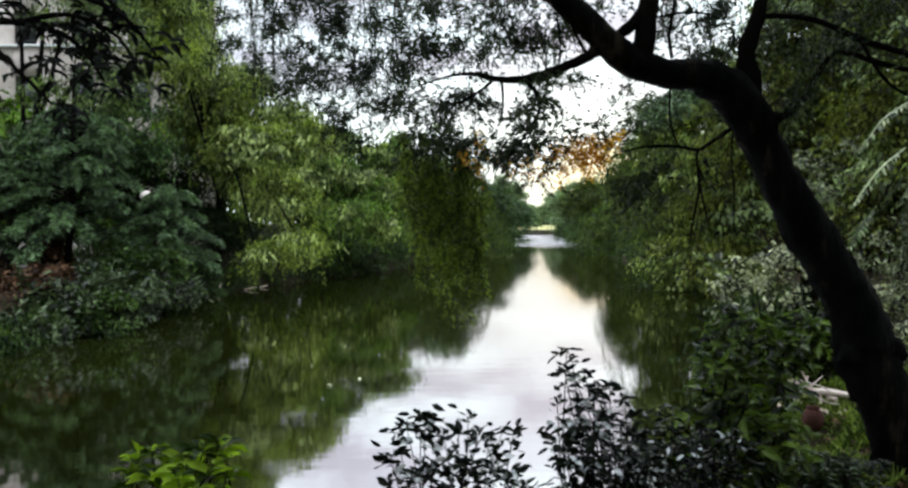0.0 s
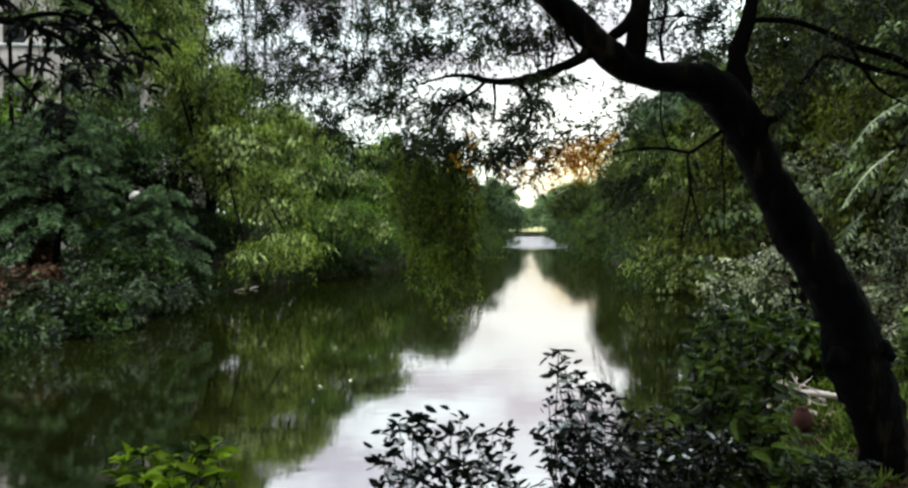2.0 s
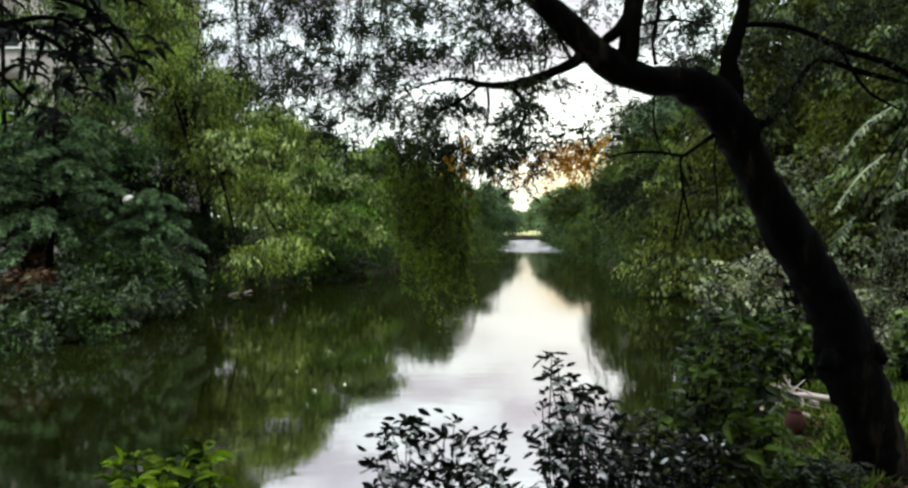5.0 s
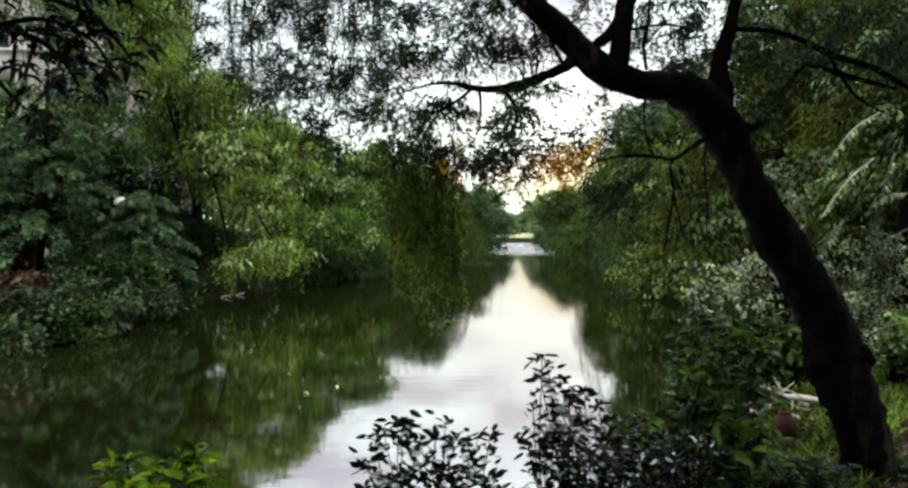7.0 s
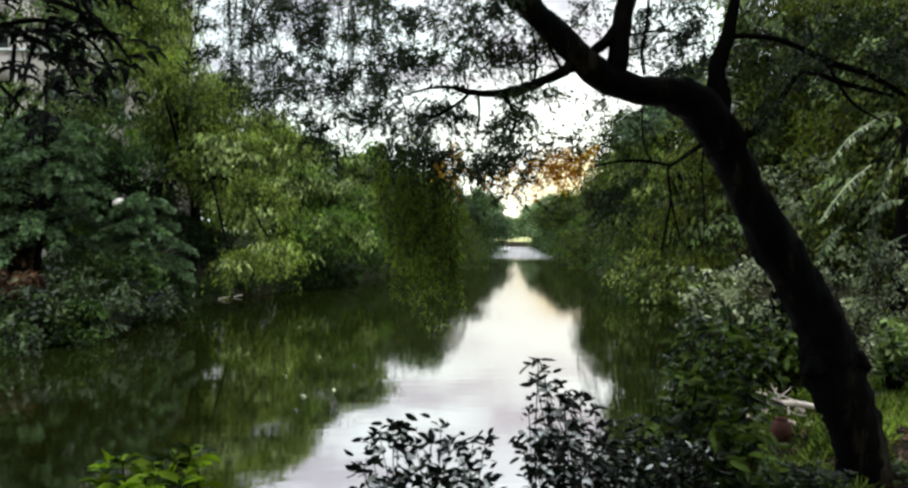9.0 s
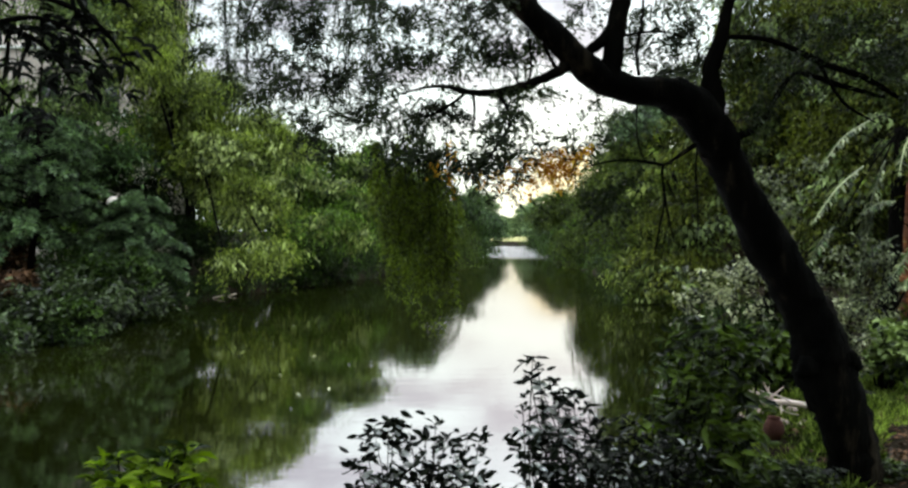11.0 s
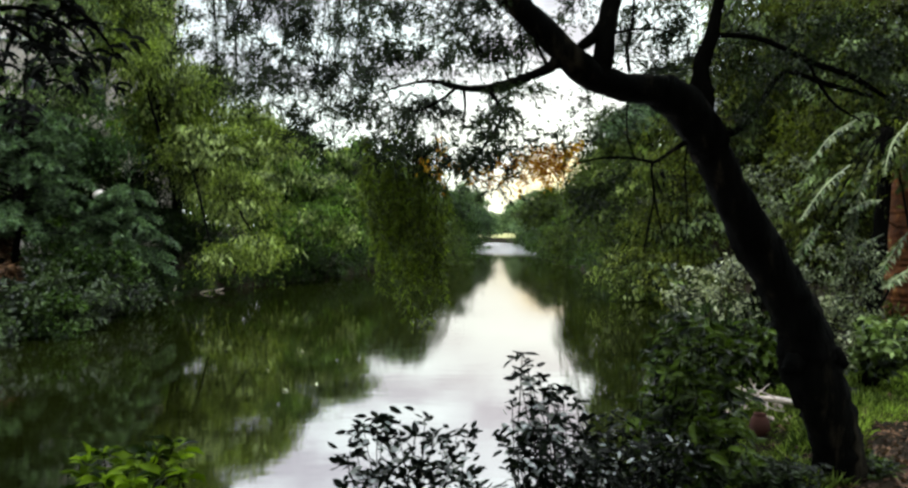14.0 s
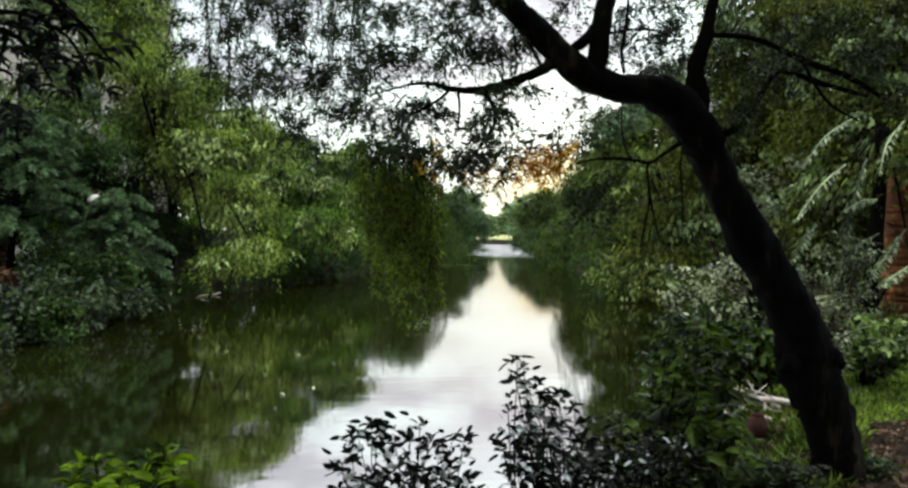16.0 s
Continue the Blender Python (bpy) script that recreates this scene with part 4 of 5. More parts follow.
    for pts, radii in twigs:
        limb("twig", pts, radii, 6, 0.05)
    # a curtain of long branchlets that hangs almost to the water
    hi0, hi1 = np.array((-0.42, 5.40, 3.47)), np.array((0.19, 5.00, 3.44))
    lo0, lo1 = np.array((-0.21, 5.40, 2.01)), np.array((0.28, 5.00, 1.90))
    for k in range(27):
        u = (k + rng.uniform(0.1, 0.9)) / 27
        b = hi0 + (hi1 - hi0) * u + rng.normal(0, 1, 3) * (0.05, 0.2, 0.08)
        reach = rng.uniform(0.5, 0.9) if 0.2 < u < 0.9 else rng.uniform(0.4, 0.8)
        e = b + (lo0 + (lo1 - lo0) * u - b) * reach + rng.normal(0, 0.04, 3) * (1, 1, 0)
        m1, m2 = b + (e - b) * 0.33 + rng.normal(0, 0.03, 3), b + (e - b) * 0.66 + rng.normal(0, 0.03, 3)
        c = smooth_path([b, m1, m2, e], 60)
        tv, tf = tube([b, m1, m2, e], [0.0035, 0.003, 0.0025, 0.0015], 4, 0, None, 16)
        st = c[rng.integers(4, 60, int(33 * reach) + 4)]
        q, _ = strand_leaves(rng, st, rng.normal(0, 1, (len(st), 3)) * (1, 1, 0.3), 0.15, 13, 0.046, 0.36, 0.8)
        br = raw_object("hanging_branch", local(tv, at), tf, BARK, t)
        raw_object("leaf_spray", local(q[0], at), q[1], LEAF_HANG, br)["kind"] = "stuff"
    # thin trailing twigs among the thicker foliage over the water
    for k in range(34):
        x = rng.uniform(-1.88, -0.35)
        b = np.array((x, rng.uniform(5.2, 5.9), 5.05))
        e = np.array((x + rng.normal(0, 0.06), b[1], rng.uniform(3.55, 4.45) + 0.12 * (x < -1.4)))
        m1, m2 = b + (e - b) * 0.4 + rng.normal(0, 0.04, 3), b + (e - b) * 0.7 + rng.normal(0, 0.03, 3)
        tv, tf = tube([b, m1, m2, e], [0.006, 0.005, 0.004, 0.002], 4, 0, None, 16)
        c = smooth_path([b, m1, m2, e], 60)[14:]
        st = c[rng.integers(0, len(c), 26)]
        q, _ = fine_sprays(rng, st, rng.normal(0, 1, (len(st), 3)) * (1, 1, 0.2), 0.10, 12, 0.022, 0.45, 0.9, 0.014)
        br = raw_object("hanging_branch", local(tv, at), tf, BARK, t)
        raw_object("leaf_spray", local(q[0], at), q[1], LEAF_NEAR, br)["kind"] = "stuff"
    # foliage: hanging sprays, thick over the water and thin round the limbs
    blobs = [
        ((-1.50, 5.60, 4.49), (0.42, 0.6, 0.45), 170), ((-1.18, 5.40, 4.25), (0.45, 0.6, 0.45), 210), ((-1.46, 5.60, 3.98), (0.35, 0.5, 0.28), 36),
        ((-0.70, 5.20, 4.20), (0.5, 0.6, 0.45), 230), ((-0.82, 5.40, 3.76), (0.42, 0.5, 0.28), 130), ((-0.26, 5.00, 4.06), (0.45, 0.6, 0.42), 230),
        ((-0.36, 5.20, 3.64), (0.4, 0.5, 0.28), 150), ((0.06, 4.90, 4.12), (0.42, 0.6, 0.35), 190), ((-0.02, 4.80, 3.58), (0.35, 0.5, 0.25), 130),
        ((0.33, 4.70, 4.18), (0.35, 0.5, 0.25), 210), ((0.55, 4.60, 4.11), (0.25, 0.4, 0.25), 120), ((0.30, 4.80, 3.93), (0.3, 0.4, 0.1), 90), ((0.40, 4.50, 3.56), (0.25, 0.4, 0.2), 50),
        ((0.62, 4.50, 3.53), (0.2, 0.4, 0.15), 34), ((0.55, 4.50, 3.23), (0.3, 0.4, 0.14), 50), ((0.84, 4.60, 3.30), (0.34, 0.4, 0.14), 46), ((0.62, 4.60, 3.38), (0.25, 0.3, 0.14), 40), ((0.88, 4.60, 3.25), (0.2, 0.3, 0.10), 22), ((0.69, 4.70, 3.17), (0.25, 0.4, 0.1), 36), ((0.45, 4.50, 3.30), (0.25, 0.3, 0.15), 70), ((0.31, 4.60, 3.18), (0.15, 0.3, 0.08), 30), ((0.20, 4.70, 3.30), (0.12, 0.3, 0.1), 36), ((0.58, 4.80, 3.04), (0.14, 0.3, 0.05), 16),
        ((-1.08, 5.60, 3.68), (0.38, 0.4, 0.16), 55), ((-0.65, 5.40, 3.50), (0.42, 0.4, 0.14), 95), ((-1.45, 5.80, 3.84), (0.3, 0.4, 0.16), 18), ((-0.28, 5.20, 3.40), (0.35, 0.4, 0.12), 80), ((-1.66, 5.80, 4.21), (0.22, 0.4, 0.3), 30), ((-0.53, 5.20, 3.85), (0.4, 0.5, 0.2), 90),
        ((0.87, 4.90, 4.24), (0.22, 0.3, 0.25), 75), ((1.72, 4.90, 4.12), (0.28, 0.4, 0.24), 56), ((1.90, 5.00, 4.12), (0.14, 0.3, 0.18), 64), ((1.92, 5.00, 3.98), (0.14, 0.3, 0.1), 60), ((1.98, 5.00, 4.28), (0.1, 0.3, 0.14), 60), ((1.72, 5.00, 4.46), (0.2, 0.3, 0.08), 70), ((1.14, 5.00, 4.31), (0.15, 0.3, 0.15), 30), ((0.78, 4.80, 3.81), (0.2, 0.3, 0.2), 24), ((1.57, 4.80, 3.97), (0.2, 0.3, 0.08), 26),
        ((1.25, 4.75, 3.31), (0.24, 0.3, 0.05), 34), ((1.24, 5.00, 3.68), (0.12, 0.2, 0.08), 12), ((1.32, 5.00, 3.56), (0.12, 0.2, 0.08), 14), ((1.19, 5.00, 3.50), (0.1, 0.2, 0.06), 9), ((1.38, 5.00, 3.76), (0.1, 0.2, 0.08), 12), ((1.44, 4.60, 3.12), (0.3, 0.4, 0.25), 90),
        ((0.21, 4.60, 3.35), (0.25, 0.4, 0.18), 60), ((-0.18, 5.00, 3.28), (0.3, 0.4, 0.12), 50),
        ((2.52, 4.80, 4.09), (0.45, 0.5, 0.25), 130), ((2.92, 4.80, 4.21), (0.5, 0.5, 0.3), 150), ((2.37, 4.80, 3.73), (0.3, 0.4, 0.2), 60), ((3.24, 4.80, 4.09), (0.4, 0.5, 0.5), 120),
    ]
    lf, tw = [], []
    for c, r, n in blobs:
        k = max(3, n // 20)
        hub, d = in_blob(rng, (c, r), k, 0.6)
        pick = (k * rng.uniform(0, 1, int(n * 0.60)) ** 1.15).astype(int)
        p, d = hub[pick] + rng.normal(0, 1, (len(pick), 3)) * (0.040, 0.05, 0.032), d[pick] + rng.normal(0, 0.5, (len(pick), 3))
        o = d * (1, 1, 0.3) + rng.normal(0, 0.4, d.shape) + (-0.25, 0, 0.15)
        q, line = fine_sprays(rng, p + (0, 0, 0.08), o, 0.21, 22, 0.031, 0.44, 0.55, 0.011)
        lf.append(q)
        tw.append(twig_mesh(line[:, ::5], 0.0022))
    v, f = join(lf)
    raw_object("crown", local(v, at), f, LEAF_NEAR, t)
    # Sprays in front of the sun, painted orange as if lit through.
    rust = []
    for c, r, n in (((0.90, 4.66, 3.27), (0.11, 0.2, 0.09), 54), ((0.95, 4.64, 3.22), (0.07, 0.2, 0.06), 22), ((0.80, 4.66, 3.24), (0.12, 0.2, 0.08), 22), ((1.03, 4.66, 3.33), (0.1, 0.2, 0.06), 14),
                    ((0.66, 4.66, 3.20), (0.14, 0.2, 0.07), 16), ((0.50, 4.66, 3.19), (0.12, 0.2, 0.06), 9), ((0.18, 4.70, 3.28), (0.1, 0.2, 0.1), 9), ((0.78, 4.66, 3.13), (0.14, 0.2, 0.03), 10)):
        p, d = in_blob(rng, (c, r), n, 0.6)
        rust.append(fine_sprays(rng, p + (-0.045, -0.14, 0.0), d + (0, 0, 0.3), 0.07, 16, 0.024, 0.46, 0.4, 0.014)[0])
    v, f = join(rust)
    raw_object("withered_foliage", local(v, at), f, LEAF_SUN_GLOW, t, "leaves coloured orange for the glow of the low sun")
    # Unseen foliage overhead, added to keep the sky's light off the foreground.
    over = [((2.6, 2.6, 6.6), (3.0, 3.0, 1.2)), ((-0.6, 1.6, 6.8), (2.8, 3.2, 1.2)), ((0.8, -2.0, 6.4), (3.5, 2.5, 1.3)), ((4.6, 0.0, 6.2), (2.5, 3.0, 1.6)), ((1.0, 4.4, 6.4), (2.6, 1.6, 0.9)), ((4.8, 4.2, 6.6), (1.8, 2.0, 1.2))]
    v, f = crown_leaves(rng, over, 900, 44, 0.7, 0.13, 0.4, 0.3)
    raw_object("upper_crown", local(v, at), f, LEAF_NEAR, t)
    v, f = join(tw)
    raw_object("spray_stem_mass", local(v, at), f, BARK, t)["kind"] = "stuff"


leaning_tree()


# ---------------------------------------------------------------- shrubs
def single_leaves(t, at, pos, al, up, L, width, mat, shape):
    """Leaves that can be picked one by one, all on one mesh."""
    v, f = leaves(np.zeros((1, 3)), np.array([(1.0, 0, 0)]), np.array([(0, 0, 1.0)]), 1.0, width, shape)
    first = raw_object("leaf", v, f, mat, t)
    d = al / np.linalg.norm(al, axis=1)[:, None]
    sd = np.cross(up, d)
    sd /= np.linalg.norm(sd, axis=1)[:, None]
    u = np.cross(d, sd)
    for k in range(len(pos)):
        ob = first if k == 0 else new("leaf", first.data)
        ob.parent = t
        m = Matrix.Identity(4)
        for r in range(3):
            m[r][0], m[r][1], m[r][2], m[r][3] = d[k][r] * L[k], sd[k][r] * L[k], u[k][r] * L[k], pos[k][r] - at[r]
        ob.matrix_basis = m


def shrub(seed, label, base, tops, mat, size, width, per=16, whorl=6, stem_r=0.006, shape=BROAD, side=0.0, group="", name="shrub", single=False, bare=0.3, rise=0.0, tilt=0.65, loose=False):
    """A leafy shrub: stems from one base to their tops, leaves up along them and a tuft at each end."""
    rng = np.random.default_rng(seed)
    bx, by = base
    at = np.array((bx, by, float(ground_z(np.float64(bx), np.float64(by))) - 0.03))
    t = thing(name, at, label, "shrub", group)
    st, pos, al, up = [], [], [], []
    for top in tops:
        top = np.array(top)
        m = at + (top - at) * 0.55 + np.array((rng.normal(0, 0.05), rng.normal(0, 0.05), 0.06))
        s0 = at + rng.normal(0, 0.03, 3) * (1, 1, 0)
        st.append(tube([s0, m, top], [stem_r * 1.6, stem_r, stem_r * 0.5], 5, 0, None, 9))
        c = smooth_path([s0, m, top], 40)
        k = rng.integers(int(40 * bare), 40, per)
        az = rng.uniform(0, 2 * np.pi, per)
        o = np.stack([np.cos(az), np.sin(az), rng.uniform(-0.2, 0.7, per) + rise], -1)
        pos.append(c[k] + o * rng.uniform(0, side, (per, 1)))
        al.append(o)
        up.append(np.array((0, 0, 1.0)) + rng.normal(0, tilt, (per, 3)) - o * 0.2)
        az = np.linspace(0, 2 * np.pi, whorl, endpoint=False) + rng.uniform(0, 6)
        o = np.stack([np.cos(az), np.sin(az), rng.uniform(0.3, 1.1, whorl) + 1.5 * rise], -1)
        pos.append(np.repeat(top[None], whorl, 0) + rng.normal(0, 0.006, (whorl, 3)))
        al.append(o)
        up.append(np.array((0, 0, 1.0)) - o * 0.5 + rng.normal(0, tilt * 0.5, (whorl, 3)))
    pos, al, up = np.concatenate(pos), np.concatenate(al), np.concatenate(up)
    if loose:
        al[:, 2] = rng.uniform(-0.9, 0.5, len(al)) + rise
        up = rng.normal(0, 1, al.shape) + (0, -0.45, 0.5)
    L = size * rng.uniform(0.6, 1.25, len(pos))
    for v, f in st:
        raw_object("stem", local(v, at), f, BARK, t)
    if single:
        pick = rng.permutation(len(pos))[:290]
        single_leaves(t, at, pos[pick], al[pick], up[pick], L[pick], width, mat, shape)
        keep = np.setdiff1d(np.arange(len(pos)), pick)
        pos, al, up, L = pos[keep], al[keep], up[keep], L[keep]
    if len(pos):
        v, f = leaves(pos, al, up, L, L * width, shape)
        raw_object("foliage", local(v, at), f, mat, t)["kind"] = "stuff"
    return t


def spray_shrub(seed, label, base, centres, mat, size, width, twigs, per, reach, group="", stem_r=0.006, sag=0.35):
    """A loose shrub: a stem to each spray, and in each spray twigs spreading all round with leaves along them."""
    rng = np.random.default_rng(seed)
    bx, by = base
    at = np.array((bx, by, float(ground_z(np.float64(bx), np.float64(by))) - 0.03))
    t = thing("shrub", at, label, "shrub", group)
    made, tw = [], []
    for c in centres:
        c = np.array(c)
        m = at + (c - at) * 0.55 + rng.normal(0, 0.06, 3)
        v, f = tube([at + rng.normal(0, 0.03, 3) * (1, 1, 0), m, c], [stem_r * 1.6, stem_r, stem_r * 0.5], 5, 0, None, 9)
        raw_object("stem", local(v, at), f, BARK, t)
        st = c + rng.normal(0, reach * 0.25, (twigs, 3))
        q, line = fine_sprays(rng, st, rng.normal(0, 1, (twigs, 3)) * (1, 1, 0.55) + (0, 0, 0.2), reach, per, size, width, sag, size * 0.35)
        made.append(q)
        tw.append(twig_mesh(line[:, ::4], stem_r * 0.4))
    v, f = join(made)
    raw_object("foliage", local(v, at), f, mat, t)["kind"] = "stuff"
    v, f = join(tw)
    raw_object("twigs", local(v, at), f, BARK, t)["kind"] = "stuff"
    return t


def tops_in(seed, centre, radii, n, low=-0.2):
    rng = np.random.default_rng(seed)
    d = unit(rng, n)
    d[:, 2] = np.maximum(d[:, 2], low)
    return np.array(centre) + d * np.array(radii) * rng.uniform(0.45, 1, (n, 1))


def build_shrubs():
    g = "shrubs at the water's edge"
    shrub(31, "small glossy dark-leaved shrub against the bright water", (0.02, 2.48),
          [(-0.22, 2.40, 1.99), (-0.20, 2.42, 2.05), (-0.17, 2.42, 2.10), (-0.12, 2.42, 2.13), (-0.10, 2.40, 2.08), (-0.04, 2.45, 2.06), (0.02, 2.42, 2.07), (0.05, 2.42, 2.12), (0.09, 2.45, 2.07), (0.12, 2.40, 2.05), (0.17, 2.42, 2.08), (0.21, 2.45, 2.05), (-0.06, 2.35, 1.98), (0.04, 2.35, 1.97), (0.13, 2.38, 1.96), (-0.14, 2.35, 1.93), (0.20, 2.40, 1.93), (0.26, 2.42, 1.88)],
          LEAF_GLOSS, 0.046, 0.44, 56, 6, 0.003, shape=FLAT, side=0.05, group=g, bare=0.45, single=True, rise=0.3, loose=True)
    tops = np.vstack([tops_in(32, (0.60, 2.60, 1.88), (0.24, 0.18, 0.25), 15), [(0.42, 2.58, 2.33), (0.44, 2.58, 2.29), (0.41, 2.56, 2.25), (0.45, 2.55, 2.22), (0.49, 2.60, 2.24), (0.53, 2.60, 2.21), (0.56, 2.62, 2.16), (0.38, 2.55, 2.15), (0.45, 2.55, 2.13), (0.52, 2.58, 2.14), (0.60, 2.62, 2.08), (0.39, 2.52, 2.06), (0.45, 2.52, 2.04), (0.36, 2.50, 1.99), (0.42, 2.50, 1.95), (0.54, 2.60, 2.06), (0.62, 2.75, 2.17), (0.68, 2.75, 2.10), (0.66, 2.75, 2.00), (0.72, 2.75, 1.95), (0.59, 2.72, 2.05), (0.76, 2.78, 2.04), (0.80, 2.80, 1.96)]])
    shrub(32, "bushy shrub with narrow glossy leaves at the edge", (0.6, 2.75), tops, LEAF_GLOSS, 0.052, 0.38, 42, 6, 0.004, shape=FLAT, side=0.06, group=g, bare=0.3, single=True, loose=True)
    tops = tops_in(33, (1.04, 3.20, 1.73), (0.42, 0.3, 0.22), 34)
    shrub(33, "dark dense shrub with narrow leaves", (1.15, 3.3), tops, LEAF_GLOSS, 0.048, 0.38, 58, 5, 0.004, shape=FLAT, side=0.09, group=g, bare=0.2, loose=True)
    tops = tops_in(34, (1.72, 4.20, 1.55), (0.36, 0.35, 0.34), 36)
    shrub(34, "mid-green shrub with drooping leaves", (1.6, 4.1), tops, LEAF_MID, 0.11, 0.4, 20, 6, 0.006, side=0.12, group=g, bare=0.3, loose=True)
    tops = np.vstack([tops_in(350 + k, c, (0.17, 0.17, 0.12), 5) for k, c in enumerate(((2.05, 5.4, 1.55), (2.2, 5.4, 1.85), (2.4, 5.4, 2.05), (2.6, 5.5, 1.85), (2.35, 5.3, 1.62), (2.25, 5.5, 1.4)))])
    shrub(35, "broad-leaved green shrub beside the leaning tree", (2.45, 5.5), tops, LEAF_MID, 0.15, 0.42, 14, 7, 0.008, side=0.1, group=g, bare=0.45, loose=True)
    shrub(36, "low bush with fresh yellow-green leaf rosettes", (-1.05, 2.65),
          [(-1.20, 2.60, 1.90), (-1.14, 2.60, 1.93), (-1.10, 2.65, 1.87), (-1.02, 2.60, 1.90), (-0.95, 2.60, 1.93), (-0.89, 2.60, 1.96), (-0.86, 2.60, 1.91), (-1.20, 2.55, 1.86), (-1.10, 2.50, 1.87), (-1.00, 2.50, 1.86), (-0.90, 2.50, 1.88), (-0.86, 2.60, 1.84), (-1.04, 2.75, 1.84)],
          LEAF_BRIGHT, 0.085, 0.42, 12, 9, 0.006, side=0.04, group=g, bare=0.4, single=True)
    spray_shrub(37, "pale silvery-leaved shrub beyond the leaning tree", (4.3, 9.5),
                [(3.58, 9.4, 1.86), (3.74, 9.4, 2.02), (3.90, 9.4, 2.20), (4.05, 9.3, 1.98), (4.14, 9.3, 2.32), (4.32, 9.4, 2.12), (4.42, 9.4, 2.44), (4.60, 9.4, 2.25), (4.72, 9.3, 2.58), (4.62, 9.3, 1.92), (4.35, 9.2, 1.85), (4.90, 9.4, 2.35), (5.0, 9.4, 2.7)],
                LEAF_PALE, 0.075, 0.5, 8, 14, 0.24)
    spray_shrub(38, "grey-leaved bushy shrub behind the leaning tree", (5.3, 8.8), tops_in(38, (5.3, 8.6, 2.0), (0.8, 0.4, 0.95), 30, -1), LEAF_SILVER, 0.055, 0.5, 11, 12, 0.2)
    spray_shrub(64, "tall pale-leaved shrub under the palm fronds", (4.95, 9.4), [(4.55, 9.2, 3.60), (4.75, 9.2, 3.35), (4.95, 9.2, 3.50), (5.15, 9.2, 3.75), (4.80, 9.2, 3.05), (5.05, 9.2, 3.15)], LEAF_SILVER, 0.06, 0.45, 9, 12, 0.22)
    tops = tops_in(39, (5.50, 7.60, 1.58), (0.55, 0.4, 0.42), 60)
    shrub(39, "leafy green shrub beside the red-barked trunk", (5.3, 7.8), tops, LEAF_FRESH, 0.11, 0.5, 24, 7, 0.008, side=0.12, bare=0.3, loose=True)
    spray_shrub(63, "pale grey small-leaved shrub close behind the leaning trunk", (4.75, 7.9),
                [(4.60, 7.7, 1.95), (4.68, 7.6, 1.80), (4.78, 7.6, 1.68), (4.86, 7.6, 1.52), (4.92, 7.6, 1.36), (4.74, 7.7, 2.05), (4.98, 7.6, 1.66)],
                LEAF_PALE, 0.05, 0.5, 9, 14, 0.13)
    tops = tops_in(58, (3.77, 7.20, 1.56), (0.45, 0.35, 0.4), 50)
    shrub(58, "leafy green shrub under the pale one", (3.75, 7.4), tops, LEAF_MID, 0.13, 0.42, 18, 7, 0.008, side=0.14, bare=0.3, loose=True)
    tops = tops_in(59, (2.32, 4.30, 1.27), (0.42, 0.2, 0.08), 56)
    shrub(59, "low dark weeds in front of the leaning trunk", (2.28, 4.35), tops, LEAF_UNDER, 0.06, 0.4, 16, 5, 0.004, side=0.06, group=g, bare=0.3)
    tops = tops_in(61, (3.32, 4.90, 1.09), (0.35, 0.25, 0.08), 40)
    shrub(61, "low dark weeds beside the foot of the leaning trunk", (3.25, 5.0), tops, LEAF_MID, 0.06, 0.4, 16, 5, 0.004, side=0.06, group=g, bare=0.3)
    tops = tops_in(62, (1.72, 4.30, 1.98), (0.2, 0.25, 0.34), 26)
    shrub(62, "dark olive leafy shrub rising behind glossy ones", (1.62, 4.4), tops, LEAF_MID, 0.085, 0.42, 20, 5, 0.005, side=0.08, group=g, bare=0.3, loose=True)
    for k, c in enumerate(((-13.4, 22.6, 1.7), (-15.6, 22.0, 1.8), (-12.2, 18.6, 0.9), (-10.3, 18.0, 1.6))):
        spray_shrub(70 + k, "withered red-brown shrub on the far bank", c[:2], tops_in(70 + k, c, ((0.9, 0.5, 0.6), (0.9, 0.5, 0.6), (0.9, 0.5, 0.6), (0.45, 0.3, 0.35))[k], (12, 12, 12, 4)[k], -1), LITTER, 0.2, 0.4, 10, 14, 0.4, "withered shrubs on the far bank", 0.012)
